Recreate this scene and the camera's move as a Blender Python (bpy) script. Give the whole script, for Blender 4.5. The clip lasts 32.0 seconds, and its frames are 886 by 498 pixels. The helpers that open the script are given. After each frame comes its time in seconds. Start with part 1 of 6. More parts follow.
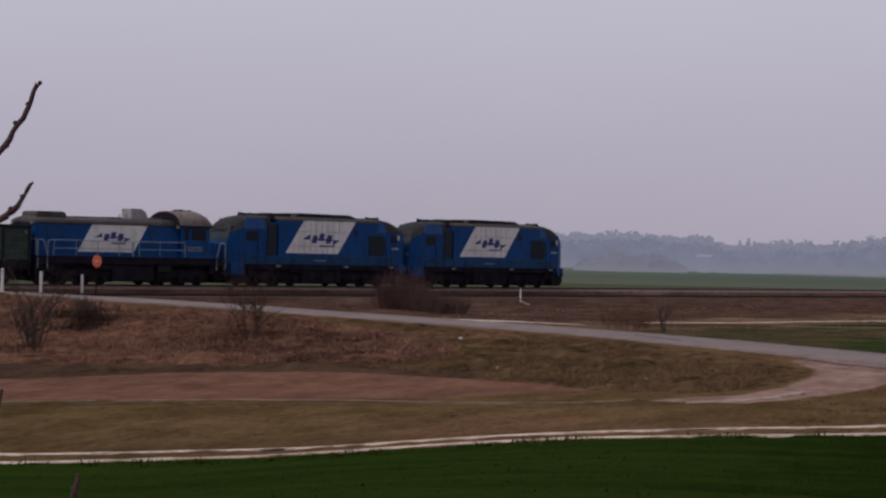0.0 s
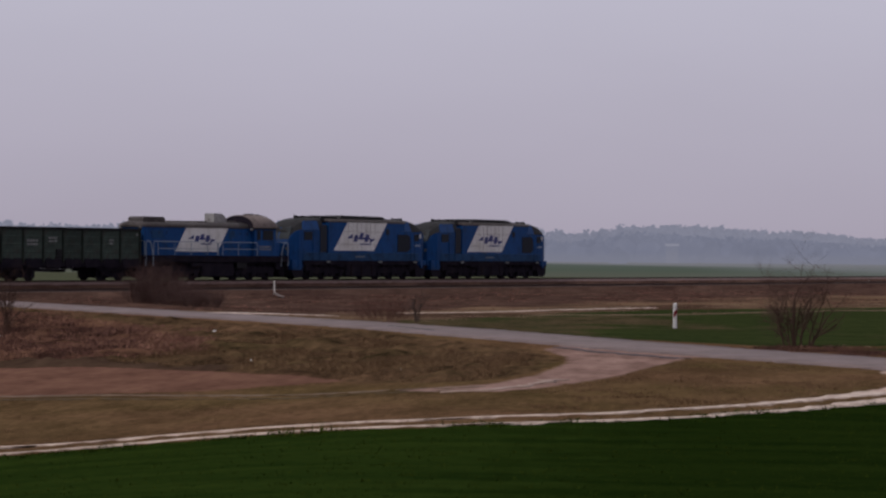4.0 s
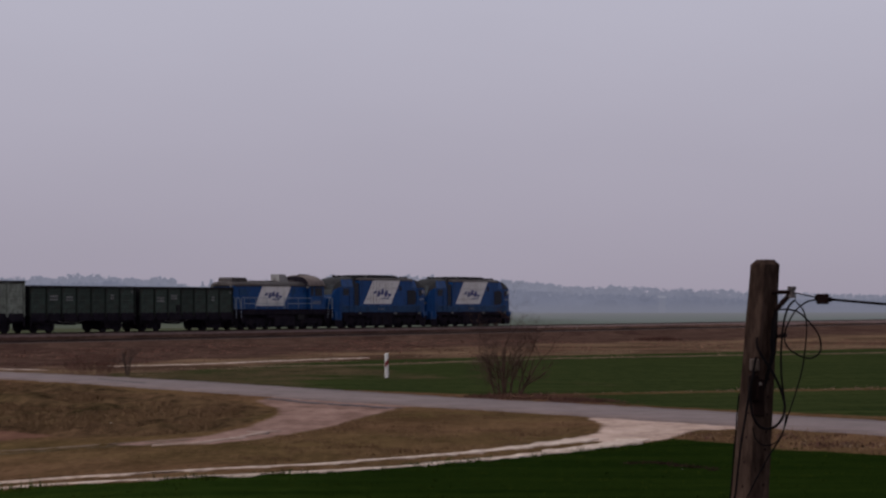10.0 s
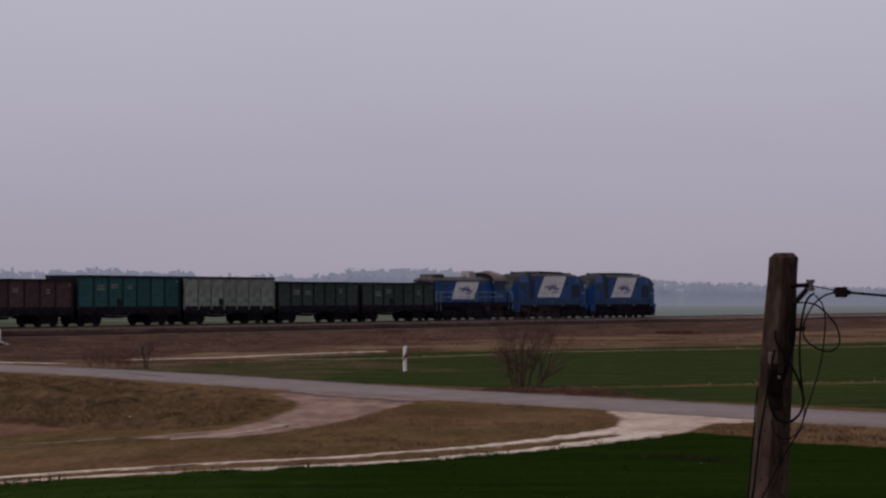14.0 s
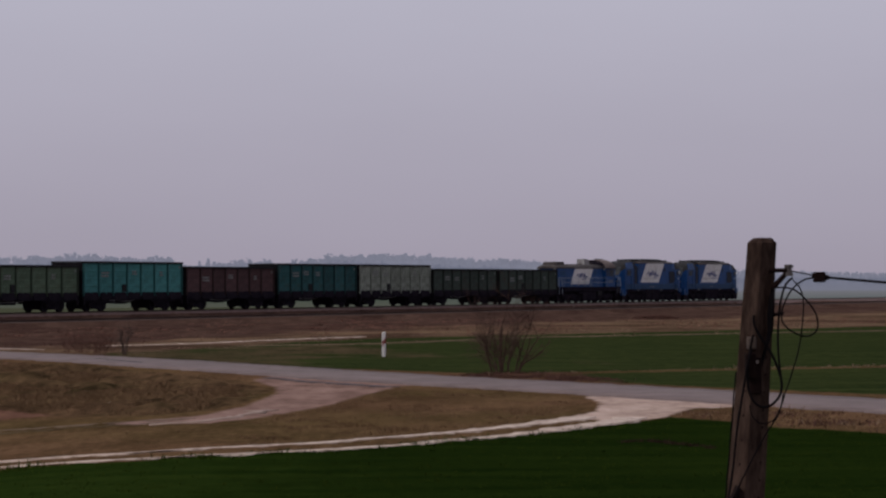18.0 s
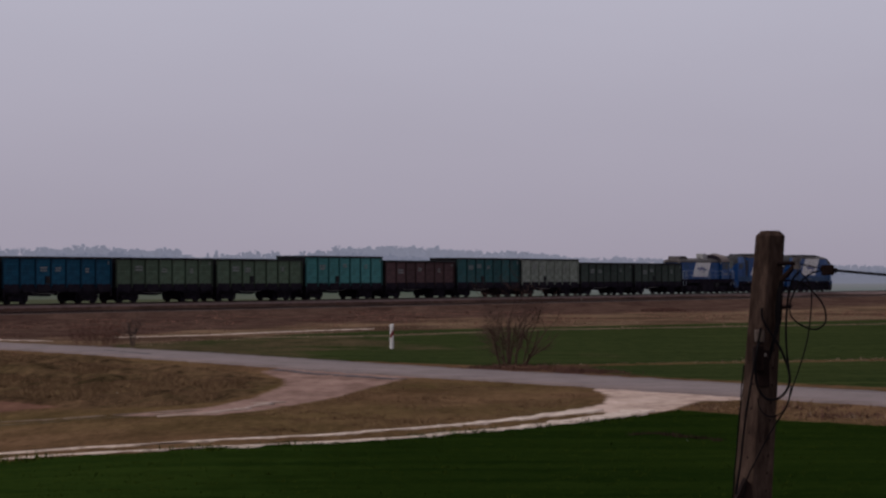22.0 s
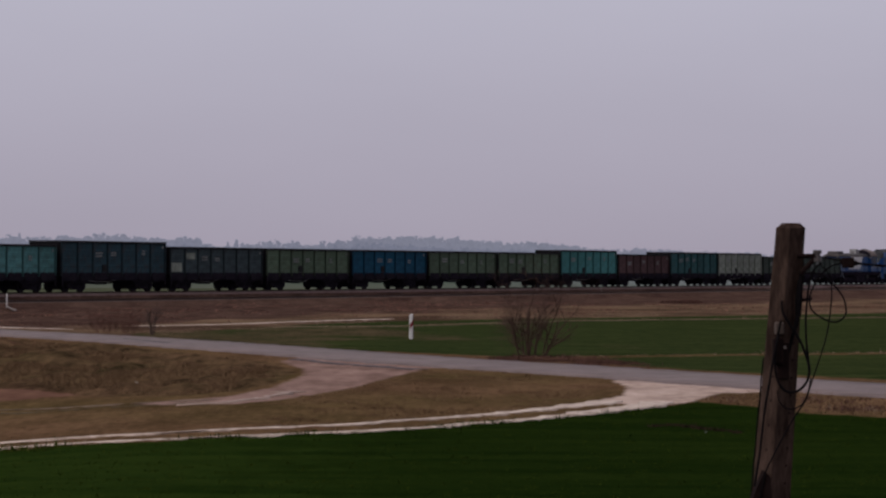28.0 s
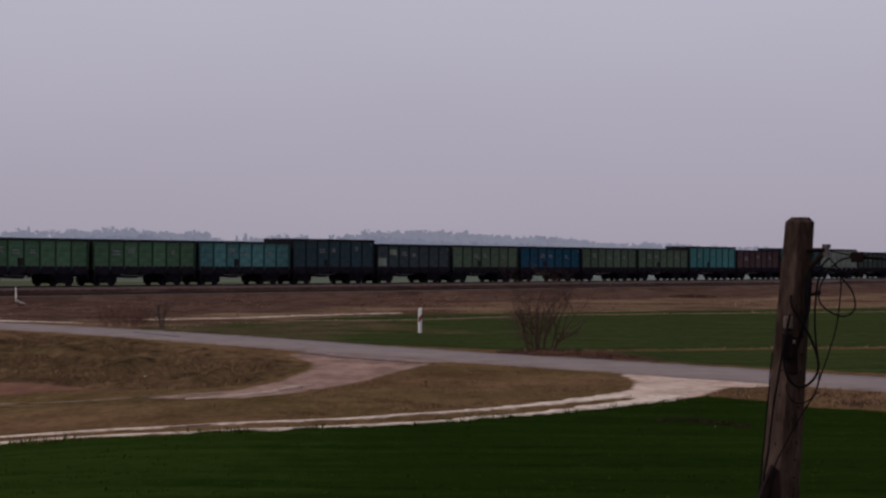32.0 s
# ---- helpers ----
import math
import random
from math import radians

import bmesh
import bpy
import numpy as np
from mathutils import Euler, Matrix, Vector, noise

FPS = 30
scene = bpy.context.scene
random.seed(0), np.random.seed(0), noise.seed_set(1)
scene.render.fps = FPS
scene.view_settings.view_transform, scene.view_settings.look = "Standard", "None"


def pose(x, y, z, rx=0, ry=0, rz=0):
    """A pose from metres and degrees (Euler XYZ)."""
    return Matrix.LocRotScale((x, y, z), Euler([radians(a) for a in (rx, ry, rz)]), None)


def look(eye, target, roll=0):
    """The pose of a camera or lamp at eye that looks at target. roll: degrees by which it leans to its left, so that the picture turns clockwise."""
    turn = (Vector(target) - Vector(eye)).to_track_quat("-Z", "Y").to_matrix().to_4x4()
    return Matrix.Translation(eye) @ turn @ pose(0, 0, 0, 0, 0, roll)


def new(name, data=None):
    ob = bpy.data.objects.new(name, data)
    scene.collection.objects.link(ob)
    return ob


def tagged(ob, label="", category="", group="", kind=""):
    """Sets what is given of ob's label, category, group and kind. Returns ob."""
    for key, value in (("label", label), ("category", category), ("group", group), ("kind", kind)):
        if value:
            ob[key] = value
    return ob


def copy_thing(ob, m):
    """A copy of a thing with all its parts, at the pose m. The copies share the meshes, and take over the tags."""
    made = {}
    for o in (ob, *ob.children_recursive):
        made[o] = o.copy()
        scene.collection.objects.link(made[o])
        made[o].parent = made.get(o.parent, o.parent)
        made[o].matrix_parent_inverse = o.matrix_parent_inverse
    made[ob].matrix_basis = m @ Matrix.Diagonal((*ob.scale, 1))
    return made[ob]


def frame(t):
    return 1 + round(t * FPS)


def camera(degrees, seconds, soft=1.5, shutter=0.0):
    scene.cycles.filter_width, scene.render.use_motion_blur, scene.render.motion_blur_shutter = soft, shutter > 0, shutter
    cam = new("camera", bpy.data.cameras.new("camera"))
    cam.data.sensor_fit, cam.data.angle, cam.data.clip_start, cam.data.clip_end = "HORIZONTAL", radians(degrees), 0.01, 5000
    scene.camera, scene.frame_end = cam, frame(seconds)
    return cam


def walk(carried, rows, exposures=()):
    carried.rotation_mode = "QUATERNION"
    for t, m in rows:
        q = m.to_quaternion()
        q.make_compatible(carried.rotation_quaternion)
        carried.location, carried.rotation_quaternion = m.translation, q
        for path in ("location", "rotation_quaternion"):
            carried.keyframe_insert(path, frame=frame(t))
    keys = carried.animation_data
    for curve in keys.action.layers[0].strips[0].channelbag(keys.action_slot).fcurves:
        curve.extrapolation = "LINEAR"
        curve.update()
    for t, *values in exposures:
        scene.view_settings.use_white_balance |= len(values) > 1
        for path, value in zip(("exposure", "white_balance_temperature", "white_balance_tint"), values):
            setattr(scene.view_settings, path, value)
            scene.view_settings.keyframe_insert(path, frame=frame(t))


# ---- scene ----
# A freight train pulls away across open farmland under an overcast sky.
cam = camera(20.66, 32.0, soft=2.4)
EYE_HEIGHT = 3.0
# seconds, turn to the right, tilt up, lean to the left, in degrees
TURNS = [
    (0.0, -12.56, 0.250, 1.117),
    (0.5, -11.93, 0.036, 1.066),
    (1.0, -11.24, -0.119, 0.973),
    (1.5, -10.27, -0.204, 0.772),
    (2.0, -9.04, -0.136, 0.723),
    (2.5, -8.00, 0.053, 0.627),
    (4.5, -6.30, 0.117, 0.576),
    (5.0, -5.59, 0.137, 0.717),
    (5.5, -4.88, 0.493, 0.725),
    (6.0, -4.07, 0.719, 0.614),
    (6.5, -2.99, 0.999, 0.311),
    (7.0, -1.85, 1.666, 0.141),
    (7.5, -0.57, 1.698, -0.013),
    (8.0, 0.19, 1.451, -0.126),
    (8.5, 0.14, 1.404, -0.095),
    (9.0, 0.00, 1.330, -0.100),
    (9.5, 0.02, 1.387, -0.089),
    (10.0, 0.05, 1.352, -0.071),
    (10.5, 0.02, 1.314, -0.060),
    (11.0, 0.04, 1.340, -0.066),
    (11.5, 0.08, 1.235, -0.020),
    (12.0, 0.07, 1.284, -0.071),
    (12.5, -0.10, 1.489, -0.088),
    (13.0, -0.44, 1.555, -0.131),
    (13.5, -0.49, 1.336, -0.142),
    (14.0, -0.38, 1.197, -0.104),
    (14.5, -0.16, 0.922, -0.117),
    (16.5, 0.24, 0.737, -0.156),
    (17.0, 0.20, 0.779, -0.175),
    (17.5, 0.20, 0.833, -0.172),
    (18.0, 0.12, 0.852, -0.178),
    (18.5, 0.16, 0.809, -0.170),
    (19.0, 0.12, 0.773, -0.146),
    (19.5, 0.07, 0.795, -0.150),
    (20.0, 0.04, 0.699, -0.099),
    (20.5, 0.04, 0.672, -0.066),
    (21.0, -0.00, 0.647, -0.060),
    (21.5, -0.08, 0.636, -0.091),
    (22.0, -0.07, 0.670, -0.066),
    (22.5, -0.11, 0.605, -0.025),
    (23.0, -0.07, 0.461, -0.005),
    (23.5, -0.07, 0.380, -0.005),
    (24.0, -0.15, 0.351, 0.056),
    (24.5, -0.23, 0.493, 0.081),
    (25.0, -0.59, 0.619, 0.125),
    (25.5, -0.61, 0.551, 0.180),
    (27.5, -0.49, 0.404, 0.250),
    (28.0, -0.54, 0.446, 0.259),
    (28.5, -0.56, 0.502, 0.279),
    (29.0, -0.59, 0.380, 0.263),
    (29.5, -0.62, 0.402, 0.280),
    (30.0, -0.62, 0.401, 0.266),
    (30.5, -0.66, 0.378, 0.270),
    (31.0, -0.70, 0.358, 0.266),
    (31.5, -0.68, 0.331, 0.335),
    (32.0, -0.75, 0.302, 0.300),
]


def aim(turn, tilt, lean):
    return pose(0, 0, EYE_HEIGHT, 90 + tilt, 0, -turn) @ pose(0, 0, 0, 0, 0, lean)


walk(cam, [(t, aim(a, b, c)) for t, a, b, c in TURNS], exposures=[(0, 0.18), (2.5, 0.16), (5, 0.14), (6.2, 0.05), (9, 0.0), (22, 0.0), (25, 0.05), (32, 0.06)])

# ---- sky and light ----
world = bpy.data.worlds.new("overcast_sky")
scene.world = world
world.use_nodes = True
wt = world.node_tree
wt.nodes.clear()
w_out = wt.nodes.new("ShaderNodeOutputWorld")
w_bg = wt.nodes.new("ShaderNodeBackground")
w_sky = wt.nodes.new("ShaderNodeTexSky")
w_sky.sky_type = "NISHITA"
w_sky.sun_disc = False
w_sky.sun_elevation = radians(38)
w_sky.sun_rotation = radians(236)
w_sky.dust_density = 6.0
w_dim = wt.nodes.new("ShaderNodeVectorMath")
w_dim.operation = "SCALE"
w_dim.inputs["Scale"].default_value = 0.05
w_co = wt.nodes.new("ShaderNodeTexCoord")
w_sep = wt.nodes.new("ShaderNodeSeparateXYZ")
w_ramp = wt.nodes.new("ShaderNodeValToRGB")
w_ramp.color_ramp.elements[0].position = 0.0
w_ramp.color_ramp.elements[0].color = (0.360, 0.325, 0.400, 1)
w_ramp.color_ramp.elements[1].position = 1.0
w_ramp.color_ramp.elements[1].color = (0.72, 0.70, 0.75, 1)
e = w_ramp.color_ramp.elements.new(0.13)
e.color = (0.490, 0.478, 0.575, 1)
w_cloud = wt.nodes.new("ShaderNodeTexNoise")
w_cloud.inputs["Scale"].default_value = 5.0
w_cloud.inputs["Detail"].default_value = 4.0
w_map = wt.nodes.new("ShaderNodeMapping")
w_map.inputs["Scale"].default_value = (1, 1, 4)
w_amp = wt.nodes.new("ShaderNodeMapRange")
w_amp.inputs["To Min"].default_value = 0.955
w_amp.inputs["To Max"].default_value = 1.045
w_scale = wt.nodes.new("ShaderNodeVectorMath")
w_scale.operation = "SCALE"
w_mix = wt.nodes.new("ShaderNodeMix")
w_mix.data_type = "RGBA"
w_mix.inputs["Factor"].default_value = 0.94
wt.links.new(w_co.outputs["Generated"], w_sep.inputs[0])
wt.links.new(w_sep.outputs["Z"], w_ramp.inputs["Fac"])
wt.links.new(w_co.outputs["Generated"], w_map.inputs["Vector"])
wt.links.new(w_map.outputs[0], w_cloud.inputs["Vector"])
wt.links.new(w_cloud.outputs["Fac"], w_amp.inputs["Value"])
wt.links.new(w_ramp.outputs["Color"], w_scale.inputs[0])
wt.links.new(w_amp.outputs[0], w_scale.inputs["Scale"])
wt.links.new(w_sky.outputs["Color"], w_dim.inputs[0])
wt.links.new(w_dim.outputs[0], w_mix.inputs["A"])
wt.links.new(w_scale.outputs[0], w_mix.inputs["B"])
wt.links.new(w_mix.outputs["Result"], w_bg.inputs["Color"])
wt.links.new(w_bg.outputs[0], w_out.inputs["Surface"])
w_bg.inputs["Strength"].default_value = 1.0
sun = new("sun", bpy.data.lights.new("sun", "SUN"))
sun.data.energy = 1.5
sun.data.angle = radians(18)
sun.data.color = (1.0, 0.96, 0.92)
sun.matrix_world = look((-38, -26, 38), (0, 0, 0))


# ---- materials ----
def material(name, low, high, rough=0.8, metal=0.0, size=1.0, fine=14.0, bump=0.2, dirt=None, dirt_amount=0.4, spec=0.3, vary=0.0, glow=0.0, streak=1.0):
    """Two-scale mottled surface; size: metres of the large blotches; dirt: a third colour in worn patches."""
    m = bpy.data.materials.new(name)
    m.use_nodes = True
    nt = m.node_tree
    b = nt.nodes["Principled BSDF"]
    b.inputs["Roughness"].default_value = rough
    b.inputs["Metallic"].default_value = metal
    b.inputs["Specular IOR Level"].default_value = spec
    co = nt.nodes.new("ShaderNodeTexCoord")
    mp = nt.nodes.new("ShaderNodeMapping")
    mp.inputs["Scale"].default_value = (1, 1, 1.0 / streak)
    nt.links.new(co.outputs["Object"], mp.inputs["Vector"])
    n1 = nt.nodes.new("ShaderNodeTexNoise")
    n1.inputs["Scale"].default_value = 1.0 / size
    n1.inputs["Detail"].default_value = 5.0
    n2 = nt.nodes.new("ShaderNodeTexNoise")
    n2.inputs["Scale"].default_value = fine / size
    n2.inputs["Detail"].default_value = 3.0
    nt.links.new(mp.outputs[0], n1.inputs["Vector"])
    nt.links.new(mp.outputs[0], n2.inputs["Vector"])
    add = nt.nodes.new("ShaderNodeMath")
    add.operation = "MULTIPLY_ADD"
    add.inputs[1].default_value = 0.45
    nt.links.new(n2.outputs["Fac"], add.inputs[0])
    half = nt.nodes.new("ShaderNodeMath")
    half.operation = "MULTIPLY"
    half.inputs[1].default_value = 0.55
    nt.links.new(n1.outputs["Fac"], half.inputs[0])
    nt.links.new(half.outputs[0], add.inputs[2])
    ramp = nt.nodes.new("ShaderNodeValToRGB")
    ramp.color_ramp.elements[0].position = 0.34
    ramp.color_ramp.elements[0].color = (*low, 1)
    ramp.color_ramp.elements[1].position = 0.66
    ramp.color_ramp.elements[1].color = (*high, 1)
    nt.links.new(add.outputs[0], ramp.inputs["Fac"])
    colour = ramp.outputs["Color"]
    if dirt:
        n3 = nt.nodes.new("ShaderNodeTexNoise")
        n3.inputs["Scale"].default_value = 2.3 / size
        n3.inputs["Detail"].default_value = 6.0
        n3.inputs["Roughness"].default_value = 0.7
        nt.links.new(mp.outputs[0], n3.inputs["Vector"])
        r3 = nt.nodes.new("ShaderNodeMapRange")
        r3.inputs["From Min"].default_value = 0.62 - 0.3 * dirt_amount
        r3.inputs["From Max"].default_value = 0.80 - 0.2 * dirt_amount
        r3.inputs["To Max"].default_value = 0.85
        nt.links.new(n3.outputs["Fac"], r3.inputs["Value"])
        mx = nt.nodes.new("ShaderNodeMix")
        mx.data_type = "RGBA"
        mx.inputs["B"].default_value = (*dirt, 1)
        nt.links.new(r3.outputs[0], mx.inputs["Factor"])
        nt.links.new(colour, mx.inputs["A"])
        colour = mx.outputs["Result"]
    if vary:
        info = nt.nodes.new("ShaderNodeObjectInfo")
        geo = nt.nodes.new("ShaderNodeNewGeometry")
        s = nt.nodes.new("ShaderNodeMath")
        s.operation = "ADD"
        nt.links.new(info.outputs["Random"], s.inputs[0])
        nt.links.new(geo.outputs["Random Per Island"], s.inputs[1])
        v = nt.nodes.new("ShaderNodeMapRange")
        v.inputs["From Max"].default_value = 2.0
        v.inputs["To Min"].default_value = 1.0 - vary
        v.inputs["To Max"].default_value = 1.0 + vary
        nt.links.new(s.outputs[0], v.inputs["Value"])
        sc = nt.nodes.new("ShaderNodeVectorMath")
        sc.operation = "SCALE"
        nt.links.new(colour, sc.inputs[0])
        nt.links.new(v.outputs[0], sc.inputs["Scale"])
        colour = sc.outputs[0]
    nt.links.new(colour, b.inputs["Base Color"])
    if glow:
        nt.links.new(colour, b.inputs["Emission Color"])
        b.inputs["Emission Strength"].default_value = glow
    if bump:
        bp = nt.nodes.new("ShaderNodeBump")
        bp.inputs["Strength"].default_value = bump
        bp.inputs["Distance"].default_value = 0.02
        nt.links.new(add.outputs[0], bp.inputs["Height"])
        nt.links.new(bp.outputs[0], b.inputs["Normal"])
    return m


ASPHALT = material("worn_asphalt", (0.1164, 0.0893, 0.0904), (0.1723, 0.1302, 0.1266), 0.75, size=2.5, fine=30, dirt=(0.0838, 0.0643, 0.0603), dirt_amount=0.5, spec=0.1)
ROAD_DARK = material("tar_patch", (0.0360, 0.0290, 0.0330), (0.0640, 0.0510, 0.0560), 0.8, size=0.7, spec=0.1)
SAND = material("pale_sand", (0.3846, 0.2946, 0.2455), (0.5685, 0.4583, 0.3960), 0.95, size=0.8, bump=0.5, dirt=(0.1144, 0.0748, 0.0528), dirt_amount=0.62)
PALE_DIRT = material("trodden_dirt", (0.0900, 0.0600, 0.0440), (0.1650, 0.1150, 0.0880), 0.95, size=1.2, bump=0.4, dirt=(0.0600, 0.0400, 0.0230), dirt_amount=0.75)
WORN_DIRT = material("worn_pale_dirt", (0.1900, 0.1300, 0.1060), (0.3000, 0.2150, 0.1800), 0.95, size=0.9, bump=0.4, dirt=(0.1300, 0.0850, 0.0660), dirt_amount=0.4)
DARK_DIRT = material("damp_dirt", (0.0330, 0.0220, 0.0120), (0.0600, 0.0400, 0.0220), 0.95, size=1.2, bump=0.4, dirt=(0.0620, 0.0430, 0.0200), dirt_amount=0.75)
BALLAST = material("ballast", (0.0724, 0.0433, 0.0406), (0.1229, 0.0776, 0.0722), 0.95, size=0.7, bump=0.9)
OLD_BALLAST = material("grown_over_ballast", (0.0420, 0.0250, 0.0205), (0.0800, 0.0490, 0.0405), 0.95, size=0.9, bump=0.8, spec=0.0)
SLEEPER = material("sleeper", (0.07, 0.055, 0.05), (0.12, 0.10, 0.09), 0.9, size=0.6)
RUST = material("rail_rust", (0.0242, 0.0130, 0.0112), (0.0484, 0.0258, 0.0210), 0.7, 0.4, size=0.5)
BLUE = material("blue_paint", (0.0008, 0.0260, 0.1050), (0.0018, 0.0430, 0.1560), 0.45, size=2.0, bump=0.04, dirt=(0.0031, 0.0172, 0.0462), dirt_amount=0.35, streak=2.5, spec=0.12)
BLUE_SILL = material("blue_sill_paint", (0.0050, 0.0300, 0.0850), (0.0110, 0.0430, 0.1100), 0.5, size=1.6, bump=0.04, dirt=(0.0041, 0.0099, 0.0240), dirt_amount=0.5, spec=0.1)
WHITE = material("white_panel_paint", (0.4420, 0.4250, 0.4250), (0.5610, 0.5440, 0.5440), 0.5, size=1.5, bump=0.04, dirt=(0.3060, 0.2720, 0.2550), dirt_amount=0.4, streak=3.0)
NAVY = material("navy_lettering", (0.01, 0.015, 0.09), (0.02, 0.025, 0.13), 0.5, size=1.0)
ROOF_GREY = material("sooty_roof", (0.0060, 0.0060, 0.0074), (0.0135, 0.0128, 0.0148), 0.8, size=1.8, dirt=(0.0039, 0.0032, 0.0032), dirt_amount=0.4)
ROOF_TAN = material("dusty_roof", (0.0864, 0.0680, 0.0653), (0.1382, 0.1088, 0.1034), 0.85, size=1.4, dirt=(0.0346, 0.0272, 0.0272), dirt_amount=0.4)
ROOF_DUST = material("dusty_grey_roof", (0.0330, 0.0270, 0.0280), (0.0720, 0.0590, 0.0570), 0.85, size=1.4, dirt=(0.0120, 0.0100, 0.0110), dirt_amount=0.5, streak=0.5)
DUSTY_GLASS = material("dust_greyed_glass", (0.0120, 0.0150, 0.0190), (0.0260, 0.0310, 0.0370), 0.5, size=0.6, bump=0.0, spec=0.1)
GLASS = material("dark_glass", (0.0028, 0.0042, 0.0084), (0.0056, 0.0084, 0.0140), 0.35, size=1.0, bump=0.0, spec=0.15)
GRILLE = material("dark_grille", (0.0024, 0.0040, 0.0108), (0.0056, 0.0088, 0.0203), 0.7, size=0.6)
SOOT = material("underframe_soot", (0.0072, 0.0066, 0.0108), (0.0200, 0.0165, 0.0225), 0.9, size=0.8, dirt=(0.0290, 0.0205, 0.0220), dirt_amount=0.25, spec=0.0)
WHEEL = material("wheel_steel", (0.0075, 0.0065, 0.0089), (0.0162, 0.0141, 0.0171), 0.7, 0.2, size=0.5, spec=0.05)
RAIL_WHITE = material("handrail_paint", (0.1560, 0.1927, 0.2448), (0.2112, 0.2479, 0.2938), 0.5, size=0.5)
LAMP_GLASS = material("headlamp_glass", (0.0875, 0.0875, 0.0936), (0.1250, 0.1250, 0.1300), 0.1, size=0.3, bump=0)
MARKING = material("faded_marking", (0.0950, 0.0980, 0.1000), (0.1900, 0.1900, 0.1880), 0.7, size=0.3)
CONCRETE = material("weathered_concrete", (0.0215, 0.0128, 0.0100), (0.0800, 0.0500, 0.0390), 0.92, size=0.30, fine=12, bump=0.9, dirt=(0.0080, 0.0036, 0.0026), dirt_amount=0.75, streak=3.5, spec=0.05)
MORTAR = material("pale_mortar", (0.0420, 0.0290, 0.0240), (0.0800, 0.0560, 0.0470), 0.9, size=0.06)
BLACK_CABLE = material("black_cable", (0.0030, 0.0024, 0.0030), (0.0060, 0.0048, 0.0054), 0.7, size=0.1, spec=0.02)
IRON = material("dark_iron", (0.0070, 0.0038, 0.0036), (0.0140, 0.0080, 0.0074), 0.8, 0.0, size=0.1, spec=0.02)
PALE_DUCT = material("pale_plastic_duct", (0.0900, 0.0700, 0.0660), (0.1500, 0.1200, 0.1120), 0.6, size=0.3)
PORCELAIN = material("pale_insulator", (0.0300, 0.0230, 0.0230), (0.0800, 0.0640, 0.0620), 0.3, size=0.1)
POST_WHITE = material("white_post", (0.4480, 0.4233, 0.4182), (0.5635, 0.5362, 0.5297), 0.6, size=0.3, dirt=(0.2890, 0.2540, 0.2370), dirt_amount=0.2)
RED = material("red_reflector", (0.1000, 0.0048, 0.0072), (0.1400, 0.0072, 0.0108), 0.4, size=0.2)
ORANGE_RED = material("faded_red_sign", (0.52, 0.11, 0.055), (0.64, 0.16, 0.085), 0.5, size=0.3, bump=0)
SIGN_PALE = material("sign_bar_paint", (0.62, 0.30, 0.22), (0.70, 0.38, 0.30), 0.5, size=0.3, bump=0)
BARK = material("bare_bark", (0.0250, 0.0150, 0.0125), (0.0560, 0.0350, 0.0285), 0.9, size=0.4, bump=0.5)
PALE_BARK = material("grey_bark", (0.0360, 0.0215, 0.0178), (0.0760, 0.0480, 0.0390), 0.9, size=0.5, bump=0.5, spec=0.0)
TWIG = material("bare_twig", (0.0336, 0.0157, 0.0143), (0.0630, 0.0302, 0.0253), 0.9, size=0.3)
BRAMBLE = material("bramble_stalk", (0.0525, 0.0269, 0.0225), (0.1063, 0.0550, 0.0438), 0.9, size=3.0, bump=0, spec=0.0, vary=0.35)
DARK_STALK = material("dark_bramble_stalk", (0.0180, 0.0110, 0.0088), (0.0400, 0.0240, 0.0190), 0.9, size=3.0, bump=0, spec=0.0, vary=0.35)
DRY_BLADE = material("dry_grass", (0.0827, 0.0485, 0.0277), (0.1509, 0.0937, 0.0541), 0.9, size=6.0, bump=0, spec=0.0, vary=0.35)
RED_BLADE = material("russet_grass", (0.1048, 0.0524, 0.0400), (0.1900, 0.1004, 0.0736), 0.9, size=6.0, bump=0, spec=0.0, vary=0.35)
PALE_BLADE = material("straw_grass", (0.1177, 0.0786, 0.0540), (0.1977, 0.1379, 0.0963), 0.9, size=6.0, bump=0, spec=0.0, vary=0.3)
CROP_PALE = material("light_winter_crop", (0.0170, 0.0280, 0.0044), (0.0370, 0.0510, 0.0080), 0.7, size=5.0, bump=0, spec=0.0, vary=0.35)
CROP_BLADE = material("winter_crop", (0.0125, 0.0215, 0.0032), (0.0280, 0.0395, 0.0060), 0.7, size=5.0, bump=0, spec=0.0, vary=0.35)


